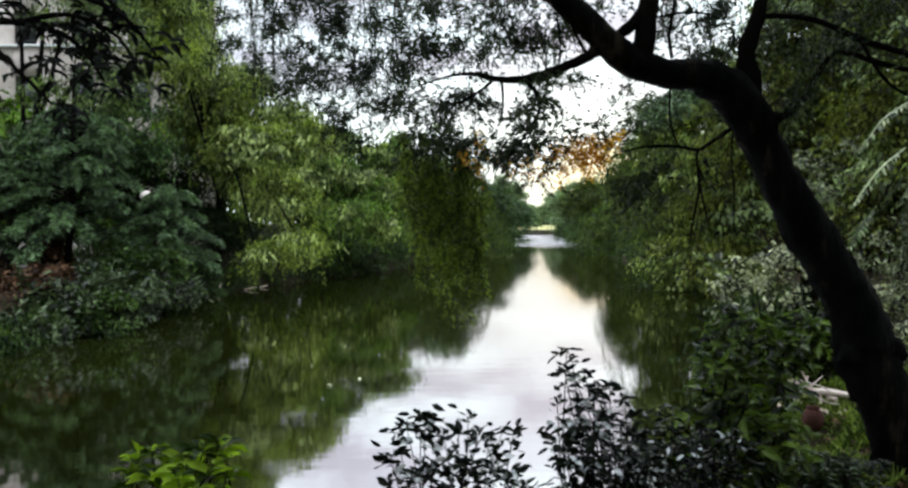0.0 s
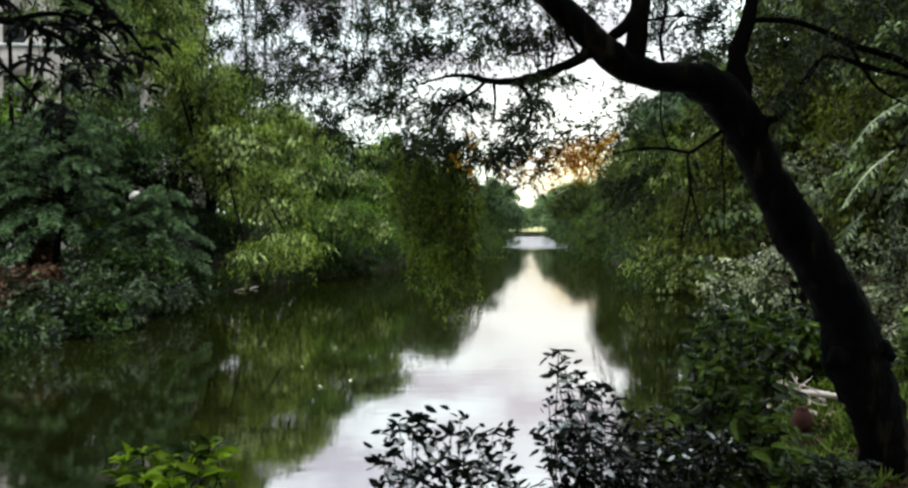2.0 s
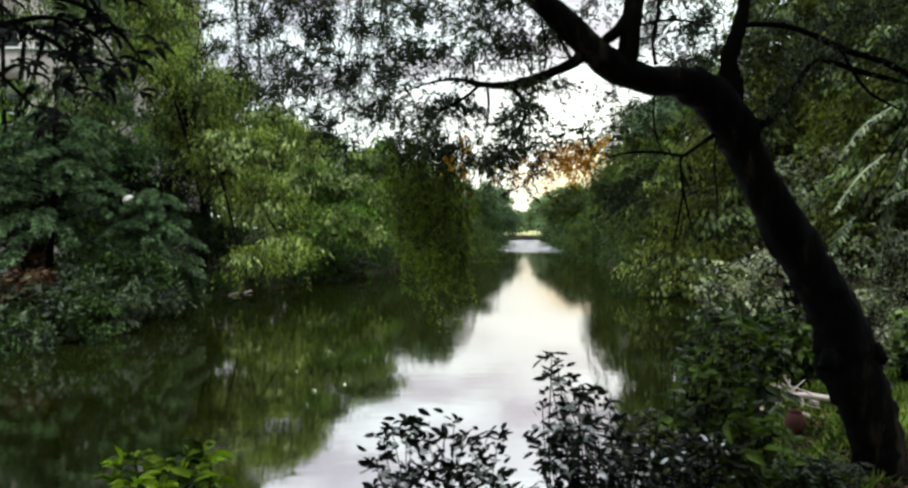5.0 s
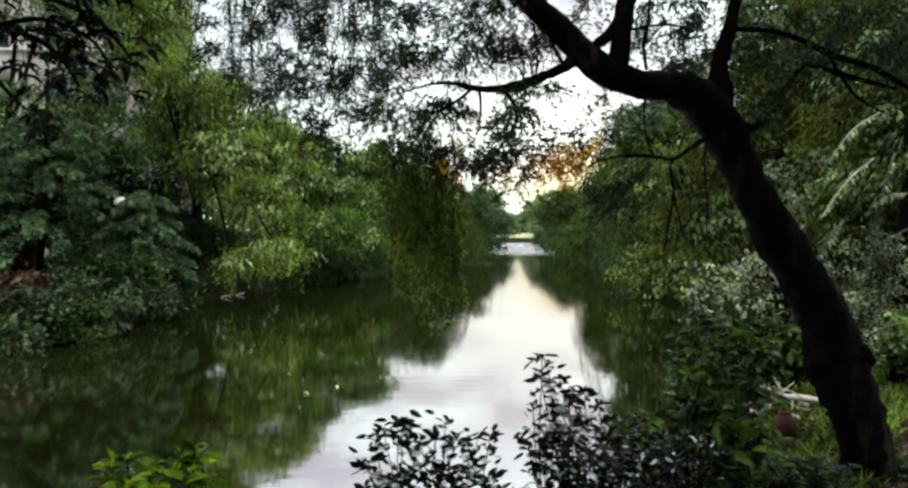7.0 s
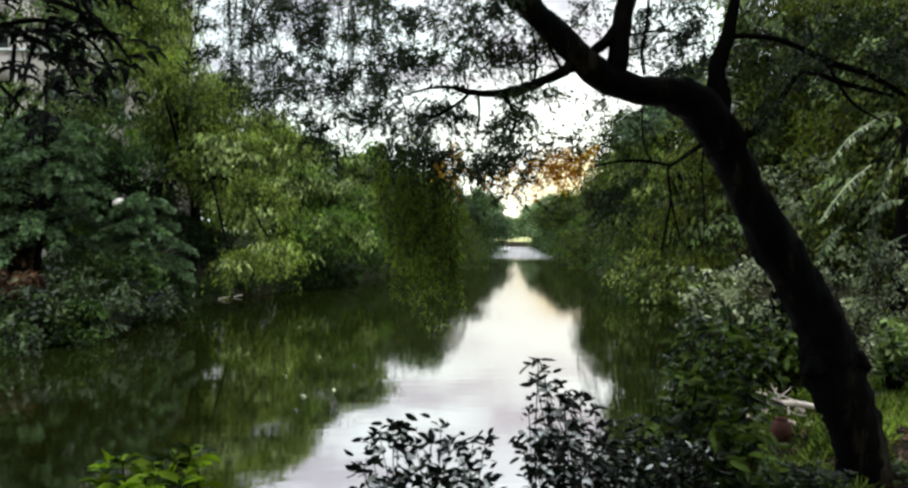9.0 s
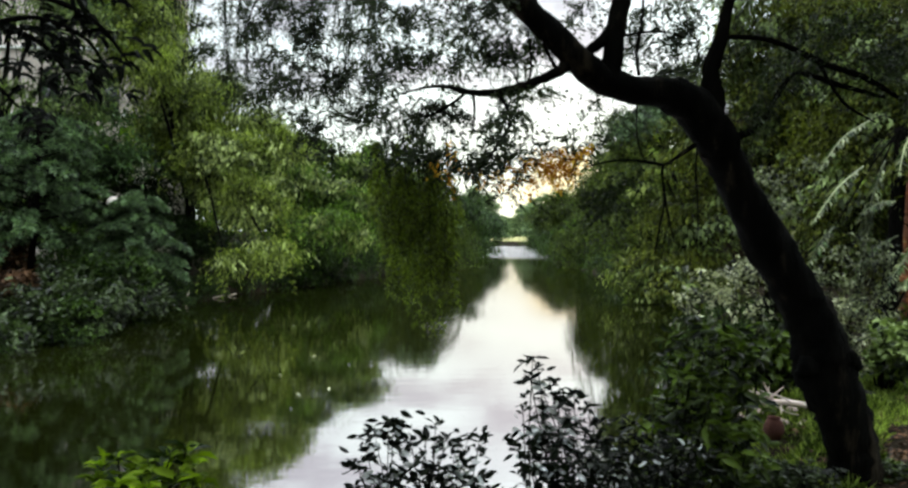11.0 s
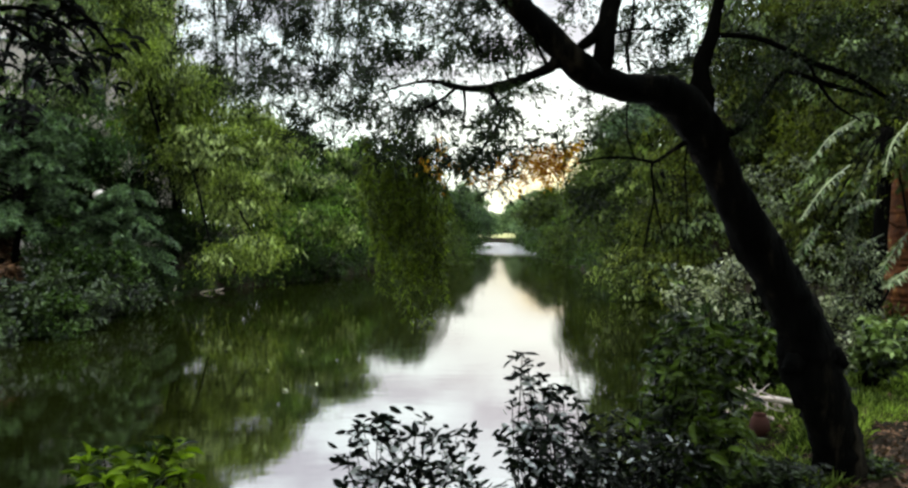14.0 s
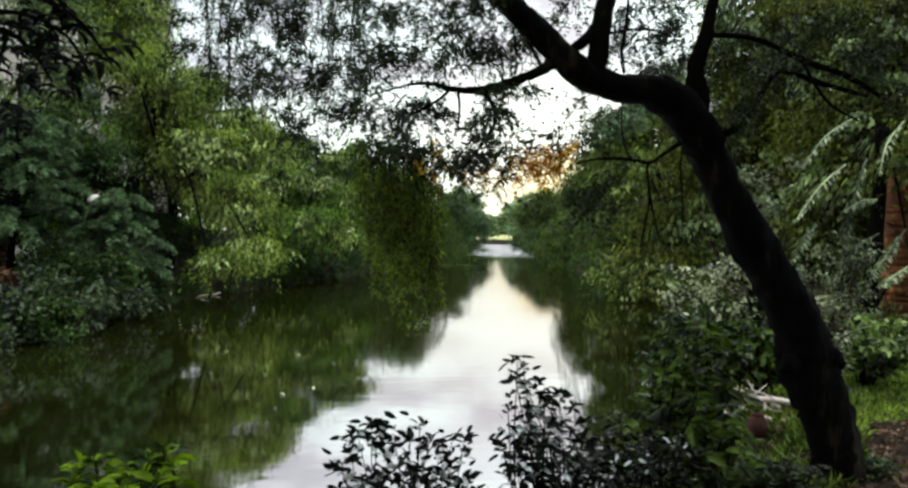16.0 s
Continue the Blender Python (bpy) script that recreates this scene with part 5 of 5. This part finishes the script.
    # the low growth on the far-left bank
    for k, (c, r, base, n) in enumerate([
            ((-9.75, 17.60, 0.75), (0.9, 0.9, 0.65), (-10.9, 17.6), 110), ((-9.18, 18.50, 0.71), (1.4, 0.9, 0.9), (-9.9, 18.8), 110),
            ((-9.14, 20.50, 1.52), (1.2, 0.9, 0.8), (-10.0, 21), 80),
            ((-9.28, 24.50, 1.06), (0.9, 0.8, 0.7), (-9.9, 25), 60), ((-5.47, 40.00, 0.46), (2.2, 1, 0.8), (-5.9, 40.5), 70),
            ((-10.65, 19.20, 1.17), (1.5, 0.8, 0.55), (-10.9, 19.6), 70), ((-10.22, 16.20, 0.36), (1.3, 0.7, 0.4), (-10.6, 16.2), 50),
            ((-9.01, 17.40, 0.43), (1.2, 0.7, 0.5), (-9.7, 17.6), 60), ((-8.79, 21.30, 0.67), (0.9, 0.7, 0.4), (-9.6, 21.6), 40)]):
        # The LEAF_DEEP one has shade put into its leaf colour.
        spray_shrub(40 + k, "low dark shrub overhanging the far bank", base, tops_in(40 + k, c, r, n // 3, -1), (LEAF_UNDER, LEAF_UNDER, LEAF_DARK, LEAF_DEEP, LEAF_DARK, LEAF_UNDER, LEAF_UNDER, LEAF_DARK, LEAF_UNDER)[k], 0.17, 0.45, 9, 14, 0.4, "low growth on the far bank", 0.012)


build_shrubs()


# ---------------------------------------------------------------- growth along the water's edge
def bank_growth():
    """Weeds and low branches that hang over both banks down to the water."""
    rng = np.random.default_rng(8)
    for name, label, ys, xs, sgn, y0, y1, mat in (
            ("bank_growth", "dark weeds and low branches along the far bank", LEFT_Y, LEFT_X, -1, 11, 150, LEAF_DARK),
            ("bank_growth", "olive weeds and low branches along the nearer bank", RIGHT_Y, RIGHT_X, 1, 9.5, 150, LEAF_DARK)):
        made, y = [], y0
        while y < y1:
            k = max(0.8, y / 30)
            x = np.interp(y, ys, xs) + sgn * (rng.uniform(-0.3, 0.9) * min(k, 2) + (0.3 if sgn > 0 else 0.0) + 0.55 * max(k - 1, 0))
            h = rng.uniform(0.6, 1.1) * min(k, 2.2)
            blob = ((x, y, h * 0.75), (1.1 * k, 1.0 * k, h))
            made.append(crown_leaves(rng, [blob], 46, 22, 0.45 * k, 0.13 * k, 0.42, 0.7))
            y += 0.85 * k
        if sgn < 0:
            for y in np.arange(12.5, 24, 0.45):
                x = np.interp(y, ys, xs) + rng.uniform(-0.5, 0.25)
                made.append(crown_leaves(rng, [((x, y, 0.35), (0.5, 0.5, 0.35))], 16, 22, 0.35, 0.12, 0.42, 0.9))
            for y in np.arange(14, 46, 0.9):
                x = np.interp(y, ys, xs) - rng.uniform(1.6, 4.2)
                if -0.7 < x / y < -0.55 and y < 27:
                    continue
                h = rng.uniform(0.9, 1.5)
                made.append(crown_leaves(rng, [((x, y, 1.0 + h * 0.5), (1.3, 1.2, h))], 40, 22, 0.5, 0.14, 0.42, 0.4))
        v, f = join(made)
        v[:, 2] = np.maximum(v[:, 2], 0.02)
        tagged(raw_object(name, v, f, mat), label, "undergrowth", kind="stuff")


bank_growth()


# ---------------------------------------------------------------- overhanging branch of large dark leaves
def dark_branch():
    rng = np.random.default_rng(14)
    at = np.array((-5.6, 5.2, float(ground_z(np.float64(-5.6), np.float64(2.0)))))
    at[1] = 2.6
    t = thing("large_leaved_tree", at, "dark large-leaved tree reaching a branch over the water", "tree")
    v, f = tube([at, at + (0.1, 0.3, 2.0), at + (0.4, 1.0, 4.2)], [0.16, 0.13, 0.09], 10, 0.05, rng, 20)
    raw_object("trunk", local(v, at), f, BARK, t, smooth=True)
    limbs = [
        [at + (0.3, 0.7, 3.2), (-4.51, 5.80, 4.74), (-4.18, 6.00, 4.56), (-3.74, 6.00, 4.52), (-3.40, 6.10, 4.44), (-3.25, 6.20, 4.29), (-3.10, 6.20, 4.06)],
        [at + (0.4, 1.0, 4.0), (-4.17, 6.00, 5.00), (-3.58, 6.00, 4.85), (-3.14, 6.10, 4.74), (-2.86, 6.20, 4.57), (-2.68, 6.30, 4.31)],
        [(-3.74, 6.00, 4.52), (-3.34, 6.10, 4.61), (-2.99, 6.20, 4.46), (-2.84, 6.30, 4.18)],
        [(-4.18, 6.00, 4.56), (-3.89, 6.00, 4.26), (-3.66, 6.10, 3.99), (-3.51, 6.10, 3.84)],
    ]
    pos, al, up = [], [], []
    for k, pts in enumerate(limbs):
        v, f = tube(pts, [0.05, 0.035, 0.025, 0.012] if k < 2 else [0.025, 0.018, 0.01], 7, 0.05, rng, 26)
        raw_object("branch", local(v, at), f, BARK, t, smooth=True)
        c = smooth_path(pts, 60)[22 if k < 2 else 8:]
        for q in c[rng.integers(0, len(c), 18 if k < 3 else 8)]:
            off = rng.normal(0, 1, 3) * (0.24, 0.2, 0.2)
            off[2] -= 0.1
            n = rng.integers(5, 9)
            az = rng.uniform(0, 2 * np.pi, n)
            o = np.stack([np.cos(az), np.sin(az), rng.uniform(-0.6, 0.4, n)], -1) + (0.35, 0, 0)
            pos.append(q + off + rng.normal(0, 0.015, (n, 3)))
            al.append(o)
            up.append(np.array((0, 0, 1.0)) + o * 0.5 + rng.normal(0, 0.3, (n, 3)))
    pos, al, up = np.concatenate(pos), np.concatenate(al), np.concatenate(up)
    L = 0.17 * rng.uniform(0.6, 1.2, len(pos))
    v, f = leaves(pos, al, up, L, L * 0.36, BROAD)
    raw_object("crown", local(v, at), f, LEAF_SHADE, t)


dark_branch()


# ---------------------------------------------------------------- palm, red-barked trunk, grass, litter
def palm():
    rng = np.random.default_rng(21)
    bx, by = 6.35, 9.4
    at = np.array((bx, by, float(ground_z(np.float64(bx), np.float64(by))) - 0.05))
    t = thing("palm", at, "slender palm with pale arching feathery fronds", "palm")
    crown = np.array((6.54, 9.30, 4.34))
    v, f = tube([at, (at + crown) / 2 + (0.06, 0, 0), crown], [0.13, 0.1, 0.08], 10, 0.05, rng, 24)
    raw_object("trunk", local(v, at), f, BARK, t, smooth=True)
    fronds = [((5.93, 9.00, 4.40), (5.10, 8.80, 3.68)), ((5.76, 8.90, 3.76), (4.96, 8.70, 2.98)), ((6.05, 8.90, 3.84), (5.62, 8.70, 2.66)), ((6.64, 9.00, 4.38), (6.16, 8.80, 3.62)),
              ((6.62, 8.90, 2.92), (5.86, 8.60, 2.15)), ((6.70, 8.90, 2.44), (6.05, 8.60, 2.16)), ((5.45, 9.00, 2.95), (4.98, 8.80, 2.42)), ((6.20, 8.90, 3.30), (5.60, 8.70, 3.12)), ((5.73, 8.8, 3.25), (5.70, 8.7, 2.50)), ((6.18, 8.8, 2.85), (5.54, 8.7, 2.26))]
    for b, e in fronds:
        b, e = np.array(b), np.array(e)
        stalk = tube([crown, (crown + b) / 2 + (0, 0, 0.1), b], [0.014, 0.01, 0.008], 5, 0, None, 8)
        raw_object("stalk", local(stalk[0], at), stalk[1], BARK, t)
        mid = (b + e) / 2 + np.array((0, 0, rng.uniform(0.03, 0.12))) + rng.normal(0, 0.03, 3)
        c = smooth_path([b, mid, e], 34)
        rib = tube([b, mid, e], [0.011, 0.012, 0.004], 5, 0, None, 14)
        tang = np.gradient(c, axis=0)
        tang /= np.linalg.norm(tang, axis=1)[:, None]
        side = np.cross(tang, (0, 0, 1.0))
        side /= np.linalg.norm(side, axis=1)[:, None]
        ps, as_, us = [], [], []
        for sg in (1, -1):
            ps.append(c[5:])
            as_.append(side[5:] * sg + tang[5:] * 0.55 + np.array((0, 0, -0.45)) + rng.normal(0, 0.25, side[5:].shape))
            us.append(np.array((0, 0, 1.0)) + side[5:] * sg * 0.3 + rng.normal(0, 0.35, side[5:].shape))
        k = len(c[5:])
        L = 0.15 * np.tile(np.sin(np.linspace(0.5, 2.9, k)), 2) * rng.uniform(0.8, 1.1, 2 * k)
        fr = leaves(np.concatenate(ps), np.concatenate(as_), np.concatenate(us), L, 0.03)
        quad = rib[1]
        fr = join([(rib[0], np.vstack([quad[:, :3], quad[:, (0, 2, 3)]])), fr])
        fo = raw_object("frond", local(fr[0], at), fr[1], LEAF_FROND, t)
        fo.data.materials.append(LEAF_GREY)
        rear = np.zeros(len(fr[1]), np.int32)
        rear[2 * len(quad):] = rng.uniform(0, 1, len(fr[1]) - 2 * len(quad)) < 0.35
        fo.data.polygons.foreach_set("material_index", rear)


def red_trunk():
    rng = np.random.default_rng(22)
    bx, by = 7.17, 9.7
    at = np.array((bx, by, float(ground_z(np.float64(bx), np.float64(by))) - 0.05))
    t = thing("red_barked_tree", at, "bare red-brown trunk with ringed bark behind shrubs", "tree trunk")
    zs = np.linspace(0, 2.85, 110)
    r = 0.28 - 0.025 * zs + 0.010 * np.sin(zs * 26) + 0.012 * rng.normal(0, 1, 110)
    v, f = tube([at + (0.02 * math.sin(z * 2), 0, z) for z in zs], list(r), 18, 0.04, rng, 110)
    raw_object("trunk", local(v, at), f, BARK_RED, t, smooth=True)
    for z in (0.9, 1.5, 1.9, 2.3):
        az = rng.uniform(3.3, 4.6)
        d = np.array((math.cos(az), math.sin(az), 0.35))
        v, f = tube([at + (0, 0, z) + d * 0.22, at + (0, 0, z) + d * 0.45, at + (0, 0, z + 0.1) + d * 0.62], [0.025, 0.016, 0.008], 6, 0.05, rng)
        raw_object("branch_stub", local(v, at), f, BARK_RED, t, smooth=True)


palm()
red_trunk()


def grass():
    rng = np.random.default_rng(23)
    n = 95000
    x, y = rng.uniform(2.1, 6.6, n), rng.uniform(4.6, 9.5, n)
    s = into_water(x, y)
    tuft = np.sin(x * 3.1 + 1) * np.sin(y * 2.7) + np.sin(x * 7.3) * np.sin(y * 6.1 + 1) * 0.6
    bare = (x - 0.75 * y > -0.35) & (y < 6.3)
    ok = (s < -0.25) & (tuft + rng.normal(0, 0.5, n) > -0.7) & ~bare
    x, y = x[ok], y[ok]
    n = len(x)
    p = np.stack([x, y, ground_z(x, y) - 0.01], -1)
    a = rng.normal(0, 0.75, (n, 3))
    a[:, 2] = 1
    u = rng.normal(0, 1, (n, 3))
    u[:, 2] = 0.2
    L = rng.uniform(0.03, 0.13, n) * (1 + 0.5 * np.sin(x * 5.1) * np.sin(y * 4.3))
    v, f = leaves(p, a, u, L, 0.012)
    tagged(raw_object("grass", v, f, GRASS), "rough bright green grass and weeds on the bank", "grass", kind="stuff")
    n = 70000
    x, y = rng.uniform(-4.5, 9.0, n), rng.uniform(-3.5, 8.5, n)
    dens = np.clip(0.12 + 1.1 * np.exp(-(((x - 4.6) / 1.6) ** 2 + ((y - 5.0) / 1.5) ** 2)) + 0.12 * np.sin(x * 2) * np.sin(y * 2.3), 0, 1)
    ok = (into_water(x, y) < -0.3) & (rng.uniform(0, 1, n) < dens)
    x, y = x[ok], y[ok]
    n = len(x)
    p = np.stack([x, y, ground_z(x, y) + 0.012 + 0.02 * rng.uniform(0, 1, n)], -1)
    a = rng.normal(0, 1, (n, 3))
    a[:, 2] *= 0.2
    u = rng.normal(0, 0.3, (n, 3))
    u[:, 2] = 1
    L = rng.uniform(0.03, 0.075, n)
    v, f = leaves(p, a, u, L, L * 0.55, BROAD)
    tagged(raw_object("leaf_litter", v, f, LITTER), "reddish-brown fallen leaves on the bare earth", "fallen leaves", kind="stuff")


grass()


def stone(seed, name, label, at, size, mat):
    rng = np.random.default_rng(seed)
    bm = bmesh.new()
    bmesh.ops.create_icosphere(bm, subdivisions=3, radius=1)
    off = Vector(rng.uniform(-9, 9, 3))
    for v in bm.verts:
        v.co *= 1 + 0.28 * noise.noise(v.co * 1.3 + off) + 0.1 * noise.noise(v.co * 4 + off)
        v.co = Vector((v.co.x * size[0], v.co.y * size[1], v.co.z * size[2]))
    me = bpy.data.meshes.new(name)
    bm.to_mesh(me)
    bm.free()
    me.materials.append(mat)
    ob = new(name, me)
    ob.location = at
    return tagged(ob, label, "stone")


def bank_clutter():
    rng = np.random.default_rng(24)
    for k, (x, y, sx) in enumerate([(2.80, 4.42, 0.075), (2.97, 4.36, 0.06), (5.0, 7.6, 0.09), (4.55, 7.9, 0.07)]):
        stone(60 + k, "rock", "rounded grey stone lying on the bank", (x, y, float(ground_z(np.float64(x), np.float64(y))) + sx * 0.3), (sx * 1.3, sx, sx * 0.75), STONE)
    # a fallen pale bough with its broken end
    a, b = np.array((3.36, 6.75, 1.16)), np.array((3.89, 6.70, 1.13))
    t = thing("fallen_bough", a, "bleached pale fallen bough with broken side branches", "log")
    v, f = tube([a + (-0.12, 0.05, 0.03), a, (a + b) / 2 + (0, 0, 0.01), b, b + (0.2, 0, -0.03)], [0.024, 0.030, 0.031, 0.029, 0.016], 9, 0.12, rng, 24)
    raw_object("stem", local(v, a), f, PALE_WOOD, t, smooth=True)
    for e in ((3.22, 6.70, 1.36), (3.46, 6.75, 1.34), (3.51, 6.60, 1.08), (3.30, 6.60, 1.30), (3.36, 6.70, 1.40), (3.58, 6.70, 1.32), (3.14, 6.72, 1.30), (3.70, 6.62, 1.06)):
        m = a + (b - a) * rng.uniform(0, 0.7)
        v, f = tube([m, (m + np.array(e)) / 2 + rng.normal(0, 0.015, 3), e], [0.010, 0.008, 0.004], 6, 0.05, rng)
        raw_object("side_branch", local(v, a), f, PALE_WOOD, t, smooth=True)
    for k, q in enumerate(((3.55, 7.00), (3.42, 6.90), (3.50, 6.55), (3.65, 6.52), (3.30, 6.95), (3.57, 7.20), (3.72, 6.60), (3.36, 7.10), (3.46, 7.20), (3.62, 6.85), (3.80, 6.95))):
        sx = (0.05, 0.06, 0.045, 0.03, 0.06, 0.05, 0.035, 0.07, 0.06, 0.04, 0.04)[k]
        stone(80 + k, "rubble_stone", "pale pinkish broken stone beside the fallen bough", (q[0], q[1], float(ground_z(np.float64(q[0]), np.float64(q[1]))) + sx * 0.5), (sx * 1.4, sx, sx), PINK_STONE)
    # a reddish earthen jar half hidden in the shrubs
    at = np.array((3.345, 6.42, 0.84))
    at[2] = float(ground_z(np.float64(at[0]), np.float64(at[1])))
    prof = [(0.0, 0.0), (0.09, 0.0), (0.135, 0.07), (0.155, 0.16), (0.14, 0.25), (0.1, 0.31), (0.085, 0.33), (0.1, 0.35), (0.085, 0.345), (0.075, 0.3)]
    n = 20
    v = np.array([(r * math.cos(q * 2 * math.pi / n), r * math.sin(q * 2 * math.pi / n), z) for r, z in prof for q in range(n)])
    f = np.array([(i * n + q, i * n + (q + 1) % n, (i + 1) * n + (q + 1) % n, (i + 1) * n + q) for i in range(len(prof) - 1) for q in range(n)])
    jar = raw_object("jar", v, f, CLAY, smooth=True)
    jar.location, jar.scale = at, (0.62, 0.62, 0.62)
    tagged(jar, "rounded reddish clay jar half hidden by shrubs", "jar")


bank_clutter()


def driftwood():
    rng = np.random.default_rng(33)
    for x, y, ln, up in ((-8.75, 29.0, 0.5, 0.12), (-9.7, 24.6, 0.3, 0.05), (-9.3, 27.2, 0.25, 0.45), (-8.4, 30.0, 0.35, 0.08)):
        a = np.array((x, y, 0.02))
        az = rng.uniform(-0.6, 0.6)
        e = a + (ln * math.cos(az), ln * math.sin(az), up)
        v, f = tube([a, (a + e) / 2 + rng.normal(0, 0.03, 3), e], [0.035, 0.03, 0.012], 7, 0.1, rng, 10)
        tagged(raw_object("driftwood", v, f, PALE_WOOD, smooth=True), "bleached stick lying at the water's edge", "stick", "sticks at the far bank")


driftwood()


def floating_leaves():
    rng = np.random.default_rng(25)
    me = None
    for x, y in ((-3.9, 20.6), (-2.1, 17.6), (-2.8, 13.5), (-1.6, 14.7), (-5.4, 18.1), (-2.2, 11.9), (-1.7, 12.4), (-10.0, 24.9), (-2.1, 11.0), (-4.1, 15.6), (-2.5, 15.6)):
        L = rng.uniform(0.08, 0.15)
        v, f = leaves(np.zeros((1, 3)), np.array([(1.0, 0, 0)]), np.array([(0, 0, 1.0)]), L, L * 0.5, BROAD)
        o = raw_object("floating_leaf", v + (0, 0, 0.02), f, LEAF_PALE)
        o.location, o.rotation_euler = (x, y, 0.0), (0, 0, rng.uniform(0, 6.28))
        tagged(o, "pale fallen leaf floating on the green water", "leaf", "leaves afloat")


floating_leaves()


# ---------------------------------------------------------------- beyond the far bank
def building(name, label, x0, x1, y, depth, z0, top, wall, rows, cols, cornice=True):
    """A plain block with storeys of recessed windows and a projecting cornice."""
    t = thing(name, (x0, y, z0), label, "building")
    w, h = x1 - x0, top - z0

    def box(nm, a, b, mat, parent=t):
        v = np.array([(x, q, z) for x in (a[0], b[0]) for q in (a[1], b[1]) for z in (a[2], b[2])])
        f = np.array([(0, 1, 3, 2), (4, 6, 7, 5), (0, 4, 5, 1), (2, 3, 7, 6), (0, 2, 6, 4), (1, 5, 7, 3)])
        return raw_object(nm, v, f, mat, parent)

    cw, rh = w / cols, h / rows
    for c in range(cols + 1):
        pier = box("pier", (c * cw - 0.9 if c else 0, 0, 0), (c * cw + 0.9 if c < cols else w, 0.3, h), wall)
    for r in range(rows + 1):
        box("spandrel", (0.02, 0.004, max(0, r * rh - 0.6)), (w - 0.02, 0.296, min(h, r * rh + 0.9)), wall)
    for r in range(1, rows):
        box("ledge", (-0.12, -0.22, r * rh + 0.9), (w + 0.12, 0.0, r * rh + 1.05), WHITE_PAINT if cornice else wall)
    for r in range(rows):
        for c in range(cols):
            box("window", (c * cw + 0.9, 0.14, r * rh + 0.9), ((c + 1) * cw - 0.9, 0.18, (r + 1) * rh - 0.6), DARK_GLASS)
    box("back", (0, 0.3, 0), (w, depth, h), wall)
    box("roof", (-0.3, -0.35, h), (w + 0.3, depth + 0.3, h + 0.35), WHITE_PAINT if cornice else wall)


DARK_GLASS = rough_material("dark_window_glass", [(0.3, (0.015, 0.017, 0.02)), (0.7, (0.03, 0.033, 0.036))], 2, rough=0.08, bump=0.02, spec=0.6)
WHITE_PAINT = rough_material("weathered_white_paint", [(0.3, (0.55, 0.55, 0.53)), (0.7, (0.75, 0.75, 0.73))], 3, bump=0.1)
building("apartment_building", "pale plastered building glimpsed behind the trees", -34, -15.6, 38.0, 8, 0.9, 21.9, PLASTER, 6, 6)
building("low_building", "brown building with white eaves behind the trees", 11.8, 24, 25.0, 7, 0.9, 7.7, SOIL, 2, 4)


def park_lamp():
    at = np.array((-10.6, 24.0, 0.0))
    at[2] = float(ground_z(np.float64(at[0]), np.float64(at[1]))) - 0.03
    t = thing("park_lamp", at, "park lamp on a grey post with a pale domed shade", "lamp")
    top = 3.64 - at[2]
    v, f = tube([(0, 0, 0), (0, 0, top / 2), (0, 0, top)], [0.05, 0.04, 0.035], 10, 0, None, 12)
    raw_object("post", v, f, BARK_GREY, t, smooth=True)
    prof = [(0.02, top + 0.28), (0.10, top + 0.26), (0.17, top + 0.19), (0.21, top + 0.10), (0.22, top + 0.02), (0.19, top), (0.04, top + 0.03)]
    n = 18
    v = np.array([(r * math.cos(q * 2 * math.pi / n), r * math.sin(q * 2 * math.pi / n), z) for r, z in prof for q in range(n)])
    f = np.array([(i * n + (q + 1) % n, i * n + q, (i + 1) * n + q, (i + 1) * n + (q + 1) % n) for i in range(len(prof) - 1) for q in range(n)])
    raw_object("shade", v, f, PLASTER, t, smooth=True)


park_lamp()


def bank_litter():
    """Fallen leaves over the bare red-brown earth of the far bank."""
    rng = np.random.default_rng(29)
    n = 16000
    x, y = rng.uniform(-19, -10.2, n), rng.uniform(14.5, 25, n)
    ok = into_water(x, y) < -0.15
    x, y = x[ok], y[ok]
    n = len(x)
    p = np.stack([x, y, ground_z(x, y) + 0.015 + 0.03 * rng.uniform(0, 1, n)], -1)
    a = rng.normal(0, 1, (n, 3)) * (1, 1, 0.3)
    u = rng.normal(0, 0.4, (n, 3)) + (0, 0, 1)
    L = rng.uniform(0.05, 0.13, n)
    v, f = leaves(p, a, u, L, L * 0.55, BROAD)
    tagged(raw_object("leaf_litter", v, f, LITTER), "reddish-brown fallen leaves over the far bank", "fallen leaves", kind="stuff")


bank_litter()


def far_path():
    n = 40
    ys = np.linspace(25.6, 27.4, 6)
    xs = np.linspace(-32, -15.6, n)
    v = np.array([(x, y + 0.05 * (x + 20), float(ground_z(np.float64(x), np.float64(y))) + 0.05) for x in xs for y in ys])
    f = np.array([(i * 6 + j, (i + 1) * 6 + j, (i + 1) * 6 + j + 1, i * 6 + j + 1) for i in range(n - 1) for j in range(5)])
    tagged(raw_object("path", v, f, PATH), "pale gravel path behind the far bank", "path", kind="structure")


far_path()
